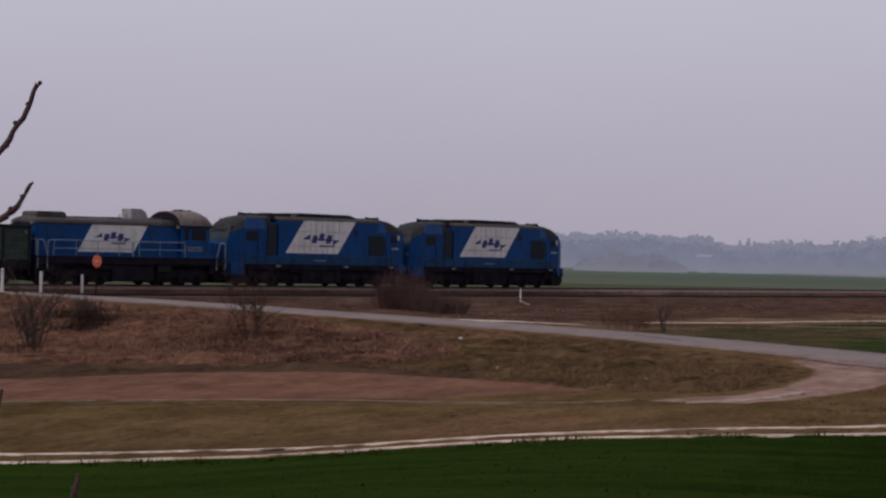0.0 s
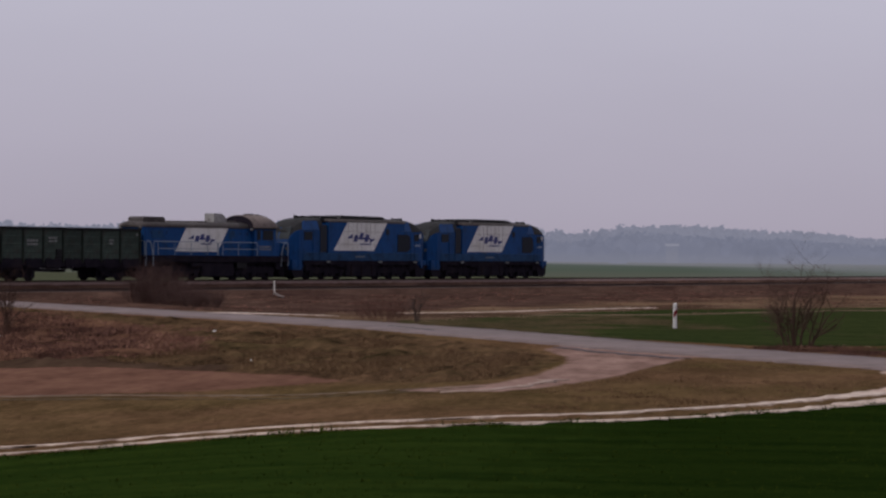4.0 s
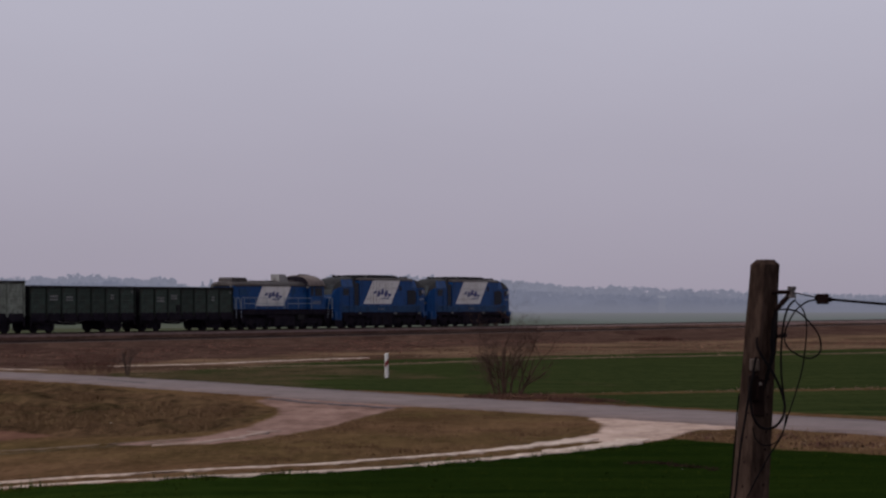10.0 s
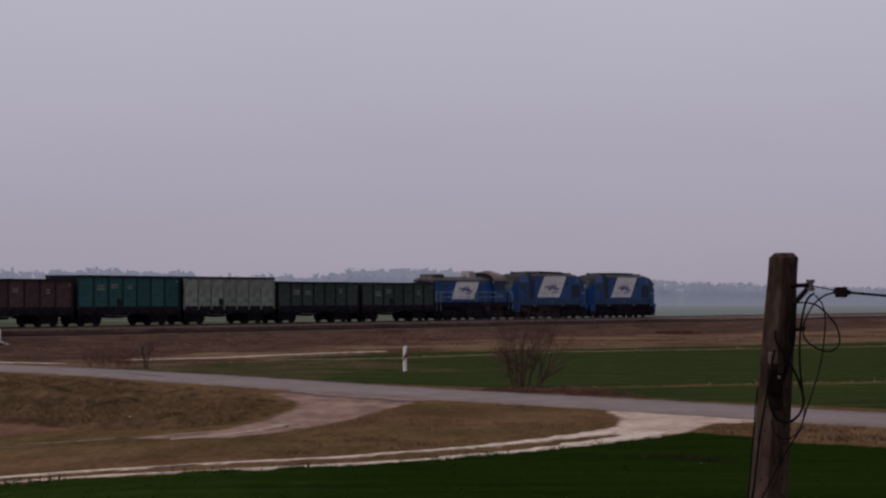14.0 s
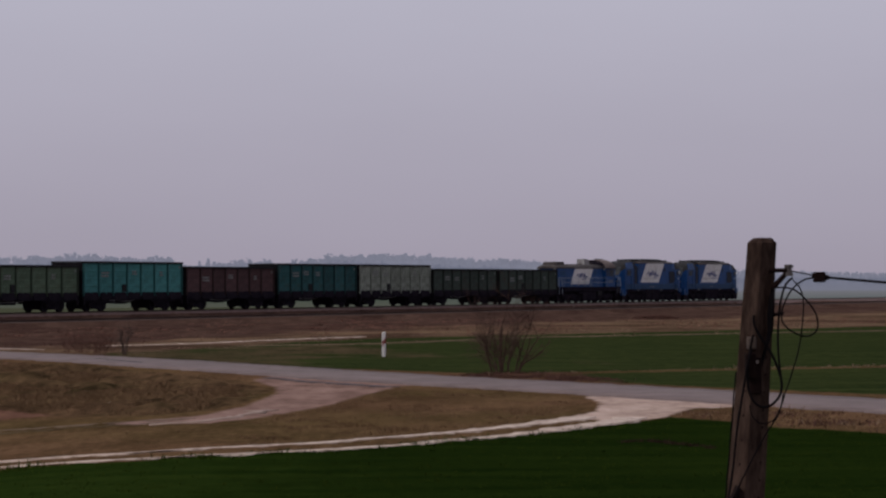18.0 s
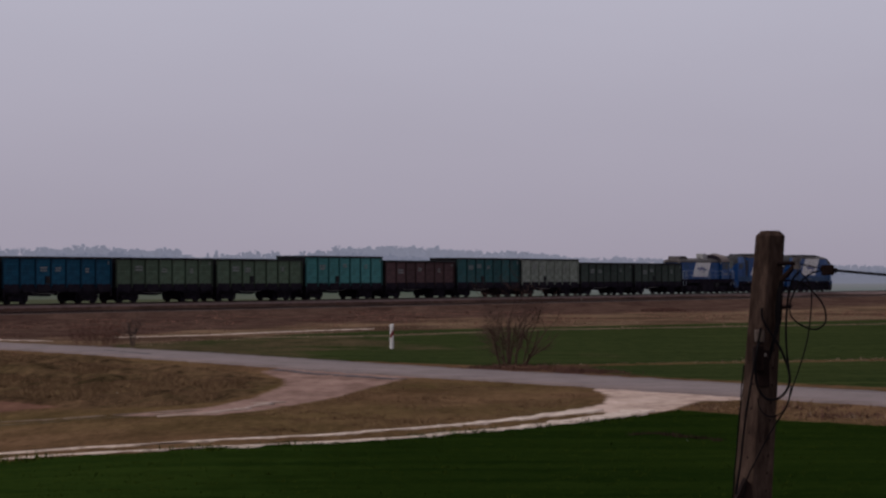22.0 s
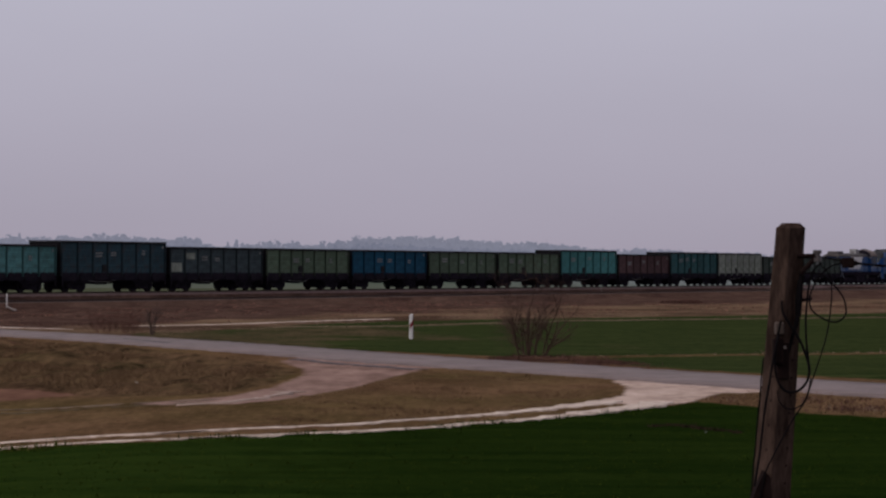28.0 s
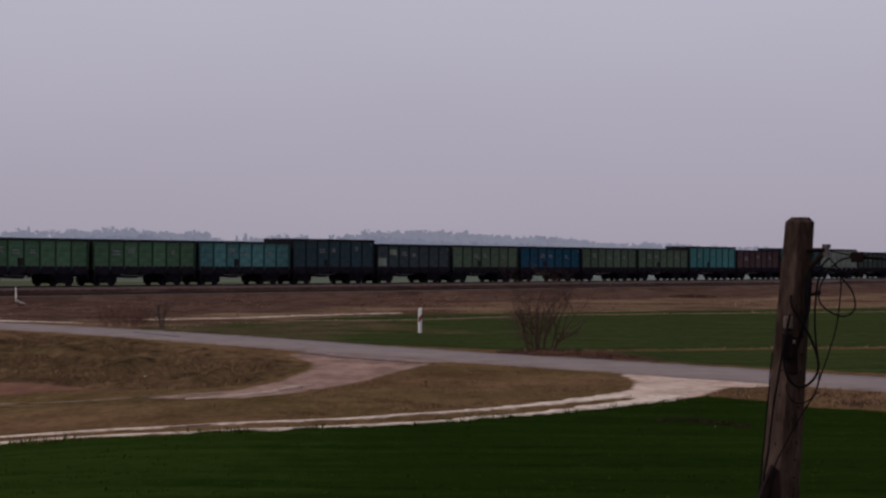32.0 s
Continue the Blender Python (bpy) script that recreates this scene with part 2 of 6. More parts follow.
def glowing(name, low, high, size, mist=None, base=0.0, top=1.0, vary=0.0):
    """Far distance with the air's haze painted into its emission; mist: the colour that it fades into towards a height
    of base.
    """
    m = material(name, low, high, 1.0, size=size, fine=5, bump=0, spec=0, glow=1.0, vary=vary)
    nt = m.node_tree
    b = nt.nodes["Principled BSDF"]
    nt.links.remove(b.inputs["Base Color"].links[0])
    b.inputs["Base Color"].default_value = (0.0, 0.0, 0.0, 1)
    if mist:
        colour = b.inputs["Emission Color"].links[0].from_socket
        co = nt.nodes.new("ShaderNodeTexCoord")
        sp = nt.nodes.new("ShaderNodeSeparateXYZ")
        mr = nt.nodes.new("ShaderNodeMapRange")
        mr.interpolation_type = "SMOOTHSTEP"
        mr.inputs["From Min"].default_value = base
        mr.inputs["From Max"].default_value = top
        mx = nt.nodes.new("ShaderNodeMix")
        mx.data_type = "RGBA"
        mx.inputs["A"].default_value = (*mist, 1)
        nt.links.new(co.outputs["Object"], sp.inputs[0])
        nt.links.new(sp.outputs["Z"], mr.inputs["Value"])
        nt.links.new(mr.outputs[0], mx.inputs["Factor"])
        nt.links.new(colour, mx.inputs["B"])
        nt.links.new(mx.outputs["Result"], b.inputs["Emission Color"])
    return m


# the woods glow in haze colours, blending into mist near the ground
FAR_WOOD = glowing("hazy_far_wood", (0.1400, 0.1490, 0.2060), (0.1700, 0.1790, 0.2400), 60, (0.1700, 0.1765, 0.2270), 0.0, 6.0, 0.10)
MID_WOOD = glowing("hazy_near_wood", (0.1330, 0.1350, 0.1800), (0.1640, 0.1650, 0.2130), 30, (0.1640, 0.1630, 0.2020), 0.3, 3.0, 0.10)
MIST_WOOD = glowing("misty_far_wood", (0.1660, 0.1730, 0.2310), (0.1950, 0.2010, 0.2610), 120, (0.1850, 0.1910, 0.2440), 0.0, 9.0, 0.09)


# ---- mesh helpers ----
def add_faces(bm, verts, faces):
    vs = [bm.verts.new(v) for v in verts]
    for f in faces:
        bm.faces.new([vs[i] for i in f])
    return vs


def box(bm, x0, x1, y0, y1, z0, z1, bevel=0.0):
    vs = add_faces(bm, [(x, y, z) for x in (x0, x1) for y in (y0, y1) for z in (z0, z1)],
                   [(0, 1, 3, 2), (4, 6, 7, 5), (0, 4, 5, 1), (2, 3, 7, 6), (0, 2, 6, 4), (1, 5, 7, 3)])
    if bevel:
        es = list({e for v in vs for e in v.link_edges})
        bmesh.ops.bevel(bm, geom=es, offset=bevel, segments=2, affect="EDGES", profile=0.5)
    return bm


def prism(bm, outline, lo, hi, axis="y"):
    """Extrude an outline of (a, b) pairs along an axis: y takes (x, z), x takes (y, z), z takes (x, y)."""
    n = len(outline)

    def at(p, c):
        return {"y": (p[0], c, p[1]), "x": (c, p[0], p[1]), "z": (p[0], p[1], c)}[axis]
    vs = add_faces(bm, [at(p, lo) for p in outline] + [at(p, hi) for p in outline],
                   [tuple(range(n)), tuple(range(2 * n - 1, n - 1, -1))] + [(i, i + n, (i + 1) % n + n, (i + 1) % n) for i in range(n)])
    return vs


def rod(bm, a, b, r0, r1=None, sides=8, caps=True):
    a, b = Vector(a), Vector(b)
    r1 = r0 if r1 is None else r1
    d = (b - a).normalized()
    u = d.orthogonal().normalized()
    w = d.cross(u)
    ring = [[p + (u * math.cos(2 * math.pi * i / sides) + w * math.sin(2 * math.pi * i / sides)) * r for i in range(sides)] for p, r in ((a, r0), (b, r1))]
    fs = [(i, (i + 1) % sides, sides + (i + 1) % sides, sides + i) for i in range(sides)]
    if caps:
        fs += [tuple(range(sides - 1, -1, -1)), tuple(range(sides, 2 * sides))]
    add_faces(bm, ring[0] + ring[1], fs)


def tube(bm, pts, radii, sides=6):
    """A tube through points, each with its radius."""
    pts = [Vector(p) for p in pts]
    if not hasattr(radii, "__len__"):
        radii = [radii] * len(pts)
    rings = []
    u = (pts[1] - pts[0]).orthogonal().normalized()
    for i, p in enumerate(pts):
        d = (pts[min(i + 1, len(pts) - 1)] - pts[max(i - 1, 0)]).normalized()
        u = (u - d * u.dot(d)).normalized()
        w = d.cross(u)
        rings.append([bm.verts.new(p + (u * math.cos(2 * math.pi * k / sides) + w * math.sin(2 * math.pi * k / sides)) * radii[i]) for k in range(sides)])
    for r0, r1 in zip(rings, rings[1:]):
        for k in range(sides):
            bm.faces.new((r0[k], r0[(k + 1) % sides], r1[(k + 1) % sides], r1[k]))
    bm.faces.new(rings[0][::-1])
    bm.faces.new(rings[-1])


def loft(bm, sections):
    """Skin over sections with equal numbers of points; the ends are closed."""
    rings = [[bm.verts.new(p) for p in s] for s in sections]
    n = len(rings[0])
    for r0, r1 in zip(rings, rings[1:]):
        for k in range(n):
            bm.faces.new((r0[k], r1[k], r1[(k + 1) % n], r0[(k + 1) % n]))
    bm.faces.new(rings[0])
    bm.faces.new(rings[-1][::-1])


def finish(bm, name, mat, smooth=False):
    me = bpy.data.meshes.new(name)
    bmesh.ops.recalc_face_normals(bm, faces=bm.faces[:])
    bm.to_mesh(me)
    bm.free()
    me.materials.append(mat)
    if smooth:
        me.polygons.foreach_set("use_smooth", [True] * len(me.polygons))
    return me


def part(name, bm, mat, parent, label="", smooth=False):
    """One mesh object under a thing or a part."""
    ob = new(name, finish(bm, name, mat, smooth))
    ob.parent = parent
    return tagged(ob, label=label)


def thing(name, m=None, **tags):
    ob = new(name)
    ob.empty_display_size = 0.2
    if m is not None:
        ob.matrix_basis = m
    return tagged(ob, **tags)


def array_mesh(name, verts, faces, mat):
    """A mesh from numpy arrays of vertices and equal-sided faces."""
    me = bpy.data.meshes.new(name)
    verts, faces = np.asarray(verts, dtype=np.float32), np.asarray(faces, dtype=np.int32)
    k = faces.shape[1]
    me.vertices.add(len(verts))
    me.vertices.foreach_set("co", verts.ravel())
    me.loops.add(faces.size)
    me.loops.foreach_set("vertex_index", faces.ravel())
    me.polygons.add(len(faces))
    me.polygons.foreach_set("loop_start", np.arange(0, faces.size, k, dtype=np.int32))
    me.update(calc_edges=True)
    if mat:
        me.materials.append(mat)
    return me


# ---- the lie of the land ----
TRACK = np.array([-30.96, 187.73])                     # a point on the train's track
HEADING = radians(29.3)                               # its bearing, to the right of straight ahead
ALONG = np.array([math.sin(HEADING), math.cos(HEADING)])
ACROSS = np.array([math.cos(HEADING), -math.sin(HEADING)])
RAIL_Z = 1.0
NEAR_TRACK = 4.8                                      # the second track, nearer by so much
NEAR_RAIL_Z = 0.53
ROAD = [(-95, 121, 1.0), (-68, 119, 1.0), (-58, 118, .95), (-49.5, 117.2, .86), (-43.6, 116.6, .72), (-35.7, 112.6, .55), (-29.2, 109.2, .38),
        (-23.0, 105.1, .25), (-17.1, 100.4, .15), (-11.5, 94.1, .08), (-1.8, 79.3, 0), (5.1, 69.2, 0), (10.9, 60, 0), (24, 39, 0), (40, 13, 0)]
ROAD_HALF = 2.35


def ease(v):
    v = np.clip(v, 0, 1)
    return v * v * (3 - 2 * v)


def off_track(x, y):
    return (x - TRACK[0]) * ACROSS[0] + (y - TRACK[1]) * ACROSS[1]


def near_road(x, y):
    """Distance from the road's middle (positive on the near side) and the road's height there."""
    best = np.full(np.shape(x), 1e9)
    height = np.zeros(np.shape(x))
    side = np.zeros(np.shape(x))
    for a, b in zip(ROAD, ROAD[1:]):
        dx, dy = b[0] - a[0], b[1] - a[1]
        k = np.clip(((x - a[0]) * dx + (y - a[1]) * dy) / (dx * dx + dy * dy), 0, 1)
        px, py = x - a[0] - k * dx, y - a[1] - k * dy
        d = np.hypot(px, py)
        m = d < best
        best = np.where(m, d, best)
        height = np.where(m, a[2] + k * (b[2] - a[2]), height)
        side = np.where(m, np.sign(dx * py - dy * px), side)
    return best * np.where(side < 0, 1, -1), height


def land(x, y):
    """Height of the ground."""
    x, y = np.asarray(x, dtype=float), np.asarray(y, dtype=float)
    d, zr = near_road(x, y)
    left = ease((-x - 4) / 14)
    low = -0.9 * left
    bank = zr - 0.03 + (low - zr + 0.03) * ease((d - 2.6) / (5 + 36 * left))
    bed = np.interp(off_track(x, y), [-40, -12, -3.2, -1.9, 1.9, 2.8, 3.2, 6.6, 8.0, 13, 42], [0, .1, .3, .78, .78, .45, .34, .34, .08, -.02, -.3])
    far = np.maximum((zr - 0.03) * (1 - ease((-d - 2.6) / 9)), bed)
    far = np.where(d > -2.6, zr - 0.03, far)
    z = np.where(d > 2.6, bank, far)
    return z - 2.4 * ease((28 - y) / 14)


def inside(x, y, outline):
    """Signed distance to a closed outline, positive inside."""
    best = np.full(np.shape(x), 1e9)
    odd = np.zeros(np.shape(x), dtype=bool)
    n = len(outline)
    for i in range(n):
        (ax, ay), (bx, by) = outline[i], outline[(i + 1) % n]
        dx, dy = bx - ax, by - ay
        k = np.clip(((x - ax) * dx + (y - ay) * dy) / (dx * dx + dy * dy + 1e-9), 0, 1)
        best = np.minimum(best, np.hypot(x - ax - k * dx, y - ay - k * dy))
        if ay != by:
            odd ^= ((ay > y) != (by > y)) & (x < (bx - ax) * (y - ay) / (by - ay) + ax)
    return np.where(odd, best, -best)


CROP_NEAR = [(-60, 36), (-30, 38.5), (-17, 40.4), (-13.3, 41.4), (-9.1, 41.6), (-5.1, 42.1), (-1.7, 44.6), (-.4, 46.2), (.9, 47.5), (2.1, 49.3), (2.9, 50.8), (4.1, 52.6),
             (5.3, 55.0), (6.3, 53), (7.1, 50.7), (8.6, 49.3), (14, 44), (34, 14), (34, -30), (-60, -30)]
SOIL = [(-60, 60), (-27.3, 64.7), (-23.4, 68.0), (-19.8, 69.3), (-17.4, 68.4), (-14.0, 66.2), (-11.3, 64.2), (-9.8, 62.2), (-12.8, 58.9), (-18, 57.1), (-23.7, 56.5), (-60, 52)]
BANK = [(-60, 61), (-27.3, 64.9), (-23.4, 68.2), (-18, 69.3), (-14, 66.4), (-10.6, 62.8), (-7, 58.2), (-5.6, 59), (-4.9, 63), (-4.8, 70), (-6.5, 78), (-13.5, 91.5), (-25, 102.5), (-36.5, 109), (-50, 113.8), (-80, 115)]
BANK_FOOT = [(-60, 59.6), (-27.3, 64.2), (-23.4, 67.4), (-19.8, 68.8), (-16.5, 67.6), (-14.0, 65.8), (-14.2, 68.4), (-18.6, 72.0), (-22, 73.0), (-25, 72.8), (-31, 73), (-60, 70)]
RUSSET = [(-60, 62.5), (-27.3, 66.5), (-20.5, 71), (-17, 76), (-18, 84), (-24, 95), (-31, 103), (-42, 110), (-60, 114)]
CROP_FAR = [(-13.4, 99.6), (-14.4, 104.5), (-13.2, 111.5), (-10.4, 120.6), (-7.0, 130.6), (-3.8, 136.8), (6.2, 146.6), (29.6, 169.5), (70, 205), (70, 108), (15.4, 88.6), (5.5, 84.2), (1.5, 83.0), (-4.5, 88.2), (-9.8, 95.2)]
CROP_VERGE = [(3.7, 78.6), (4.9, 82.3), (15.3, 86.8), (60, 104), (40, 70), (26, 43), (11.8, 66.8), (6.5, 73.8)]
STRAW_STRIP = [(-10.2, 120), (-3.4, 123.8), (5.9, 138.5), (26.8, 153.2), (70, 185), (70, 188), (26.8, 155.5), (5.9, 140.7), (-3.4, 126.4), (-9.8, 122.8)]
DIRT_A = [(-7.6, 55.5), (-6.7, 55.9), (-5.5, 56.9), (-4.8, 61.3), (-4.5, 67.5), (-4.8, 72.1), (-5.9, 77.8), (-5.2, 84.6), (0.8, 75.2), (-1.2, 73.0), (-1.6, 69.4), (-2.5, 63.1), (-3.0, 59.6), (-4.1, 55.1), (-5.2, 53.4), (-6.8, 54.2)]
ISLAND = [(-4.0, 54.4), (-3, 58.5), (-2.2, 64), (-1.2, 71), (0.6, 74.6), (4.4, 67.4), (3.6, 62), (3.0, 57), (1.6, 52.3), (-.4, 49), (-3.5, 46.2), (-5, 51)]
VERGE_RIGHT = [(7.6, 60.0), (6.2, 58.4), (5.4, 55.6), (6.4, 53.4), (7.2, 51.1), (8.7, 49.7), (14, 44.4), (30, 20), (34, 22), (22, 39), (9.6, 59)]
MOUTH_B = [(4.35, 53.6), (3.8, 53.9), (2.7, 54.3), (3.2, 56.0), (3.75, 57.4), (3.85, 59), (4.2, 63), (3.9, 65.6), (5.6, 68.4), (10.2, 61.1), (7.4, 60.1), (6.1, 59.0), (5.5, 56.4), (5.1, 55.0)]


def ground_material():
    m = bpy.data.materials.new("farm_ground")
    m.use_nodes = True
    nt = m.node_tree
    b = nt.nodes["Principled BSDF"]
    b.inputs["Roughness"].default_value = 0.95
    b.inputs["Specular IOR Level"].default_value = 0.0
    co = nt.nodes.new("ShaderNodeTexCoord")

    def noise_at(scale, detail=4.0, stretch=(1, 1, 1)):
        mp = nt.nodes.new("ShaderNodeMapping")
        mp.inputs["Scale"].default_value = stretch
        n = nt.nodes.new("ShaderNodeTexNoise")
        n.inputs["Scale"].default_value = scale
        n.inputs["Detail"].default_value = detail
        n.inputs["Roughness"].default_value = 0.6
        nt.links.new(co.outputs["Object"], mp.inputs["Vector"])
        nt.links.new(mp.outputs[0], n.inputs["Vector"])
        return n.outputs["Fac"]
    big, small, edge = noise_at(0.07), noise_at(4.0), noise_at(1.4)
    rows = noise_at(0.5, 3.0, (0.25, 2.2, 1))

    def blend(fac, lo, hi, spread=0.16):
        r = nt.nodes.new("ShaderNodeValToRGB")
        r.color_ramp.elements[0].position = 0.5 - spread
        r.color_ramp.elements[0].color = (*lo, 1)
        r.color_ramp.elements[1].position = 0.5 + spread
        r.color_ramp.elements[1].color = (*hi, 1)
        nt.links.new(fac, r.inputs["Fac"])
        return r.outputs["Color"]

    def mix(fac, a, c):
        x = nt.nodes.new("ShaderNodeMix")
        x.data_type = "RGBA"
        nt.links.new(fac, x.inputs["Factor"])
        nt.links.new(a, x.inputs["A"])
        nt.links.new(c, x.inputs["B"])
        return x.outputs["Result"]

    def average(a, c, k=0.5):
        x = nt.nodes.new("ShaderNodeMath")
        x.operation = "MULTIPLY"
        x.inputs[1].default_value = 1 - k
        y = nt.nodes.new("ShaderNodeMath")
        y.operation = "MULTIPLY_ADD"
        y.inputs[1].default_value = k
        nt.links.new(a, x.inputs[0])
        nt.links.new(c, y.inputs[0])
        nt.links.new(x.outputs[0], y.inputs[2])
        return y.outputs[0]

    def region(name, rough=0.5, broad=False):
        a = nt.nodes.new("ShaderNodeAttribute")
        a.attribute_name = name
        s = nt.nodes.new("ShaderNodeMath")
        s.operation = "MULTIPLY_ADD"
        s.inputs[1].default_value = rough
        nt.links.new(sweep if broad else average(edge, small, 0.4), s.inputs[0])
        nt.links.new(a.outputs["Fac"], s.inputs[2])
        r = nt.nodes.new("ShaderNodeMapRange")
        r.inputs["From Min"].default_value = 0.5 + rough / 2 - 0.10
        r.inputs["From Max"].default_value = 0.5 + rough / 2 + 0.10
        nt.links.new(s.outputs[0], r.inputs["Value"])
        return r.outputs[0]
    grain = average(average(noise_at(0.8, 4.0, (1, .38, 1)), noise_at(0.26, 5.0, (1, .5, 1)), 0.5), noise_at(5.0, 3.0, (1, .4, 1)), 0.35)
    meadow = mix(blend(big, (0, 0, 0), (1, 1, 1), 0.12), blend(grain, (0.0610, 0.0345, 0.0190), (0.1200, 0.0690, 0.0400), 0.085), blend(grain, (0.0450, 0.0305, 0.0135), (0.0950, 0.0630, 0.0290), 0.085))
    tussock = average(noise_at(2.4, 5.0, (1, .45, 1)), noise_at(0.5, 5.0, (1, .5, 1)), 0.45)
    sweep = noise_at(0.11, 5.0, (1, .55, 1))
    patch = average(noise_at(0.20, 5.0, (1, .16, 1)), noise_at(0.70, 4.0, (1, .14, 1)), 0.35)
    earth = average(noise_at(0.7, 5.0, (1, .5, 1)), noise_at(2.6, 4.0, (1, .5, 1)), 0.4)
    col = meadow
    layers = (("embank", mix(blend(patch, (0, 0, 0), (1, 1, 1), 0.10), blend(grain, (0.0230, 0.0130, 0.0108), (0.0600, 0.0340, 0.0280), 0.09), blend(grain, (0.0410, 0.0238, 0.0186), (0.0940, 0.0562, 0.0432), 0.09)), 0.6),
              ("bank", mix(blend(big, (0, 0, 0), (1, 1, 1), 0.10), blend(tussock, (0.0250, 0.0150, 0.0090), (0.1080, 0.0630, 0.0370), 0.10), blend(tussock, (0.0240, 0.0172, 0.0085), (0.0860, 0.0570, 0.0285), 0.10)), 0.6),
              ("russet", blend(tussock, (0.0300, 0.0145, 0.0105), (0.1300, 0.0690, 0.0440), 0.12), 0.7),
              ("foot", blend(tussock, (0.0270, 0.0165, 0.0115), (0.0660, 0.0410, 0.0280), 0.13), 0.9),
              ("soil", blend(earth, (0.0780, 0.0390, 0.0285), (0.1450, 0.0770, 0.0545), 0.14), 0.8),
              ("straw", blend(average(grain, sweep, 0.55), (0.0480, 0.0290, 0.0195), (0.1300, 0.0840, 0.0540), 0.075), 1.6),
              ("beyond", blend(rows, (0.0450, 0.0505, 0.0305), (0.0650, 0.0690, 0.0440)), 0.2),
              ("cropfar", blend(average(rows, small, 0.3), (0.0150, 0.0225, 0.0080), (0.0300, 0.0370, 0.0130), 0.09), 0.9),
              ("thin", blend(grain, (0.0270, 0.0245, 0.0120), (0.0720, 0.0520, 0.0300), 0.10), 1.8),
              ("strip", blend(grain, (0.0720, 0.0518, 0.0331), (0.1224, 0.0900, 0.0612), 0.085), 0.8),
              ("crop", blend(average(rows, small, 0.3), (0.0076, 0.0166, 0.0030), (0.0185, 0.0308, 0.0056), 0.15), 0.45),
              # the field's fall-off in brightness to the right, painted into the crop's colour
              ("crop_dim", blend(average(rows, small, 0.3), (0.0045, 0.0105, 0.0018), (0.0110, 0.0196, 0.0033), 0.15), 0.8),
              ("dirt", blend(earth, (0.0930, 0.0545, 0.0440), (0.2700, 0.1760, 0.1515), 0.17), 0.55),
              ("sand", blend(earth, (0.2050, 0.1420, 0.1180), (0.4550, 0.3450, 0.2980), 0.15), 0.75))
    for name, colour, rough in layers:
        col = mix(region(name, rough, name in ("straw", "strip", "cropfar", "thin")), col, colour)
    nt.links.new(col, b.inputs["Base Color"])
    bp = nt.nodes.new("ShaderNodeBump")
    bp.inputs["Strength"].default_value = 0.8
    bp.inputs["Distance"].default_value = 0.12
    nt.links.new(grain, bp.inputs["Height"])
    nt.links.new(bp.outputs[0], b.inputs["Normal"])
    return m


RUT_MIDDLE = [(-60, 39.5), (-30, 40.9), (-17.3, 41.3), (-13.6, 42.6), (-9.4, 43.0), (-5.2, 43.1), (-1.7, 45.6), (-.4, 47.3), (.9, 48.9), (2.2, 51.2), (3.1, 52.9), (3.9, 54.8)]
FIELD_PATH = [(-16.8, 121.6), (-12.3, 126.6), (-9.8, 132.3), (-6.2, 138.8), (-4.4, 141.4)]


def graded(lo, hi, step, out_lo, out_hi, grow=1.22):
    mid = list(np.arange(lo, hi, step))
    s, v, right = step, hi, []
    while v < out_hi:
        right.append(v)
        s *= grow
        v += s
    s, v, left = step, lo, []
    while v > out_lo:
        s *= grow
        v -= s
        left.append(v)
    return np.array(left[::-1] + mid + right + [out_hi])


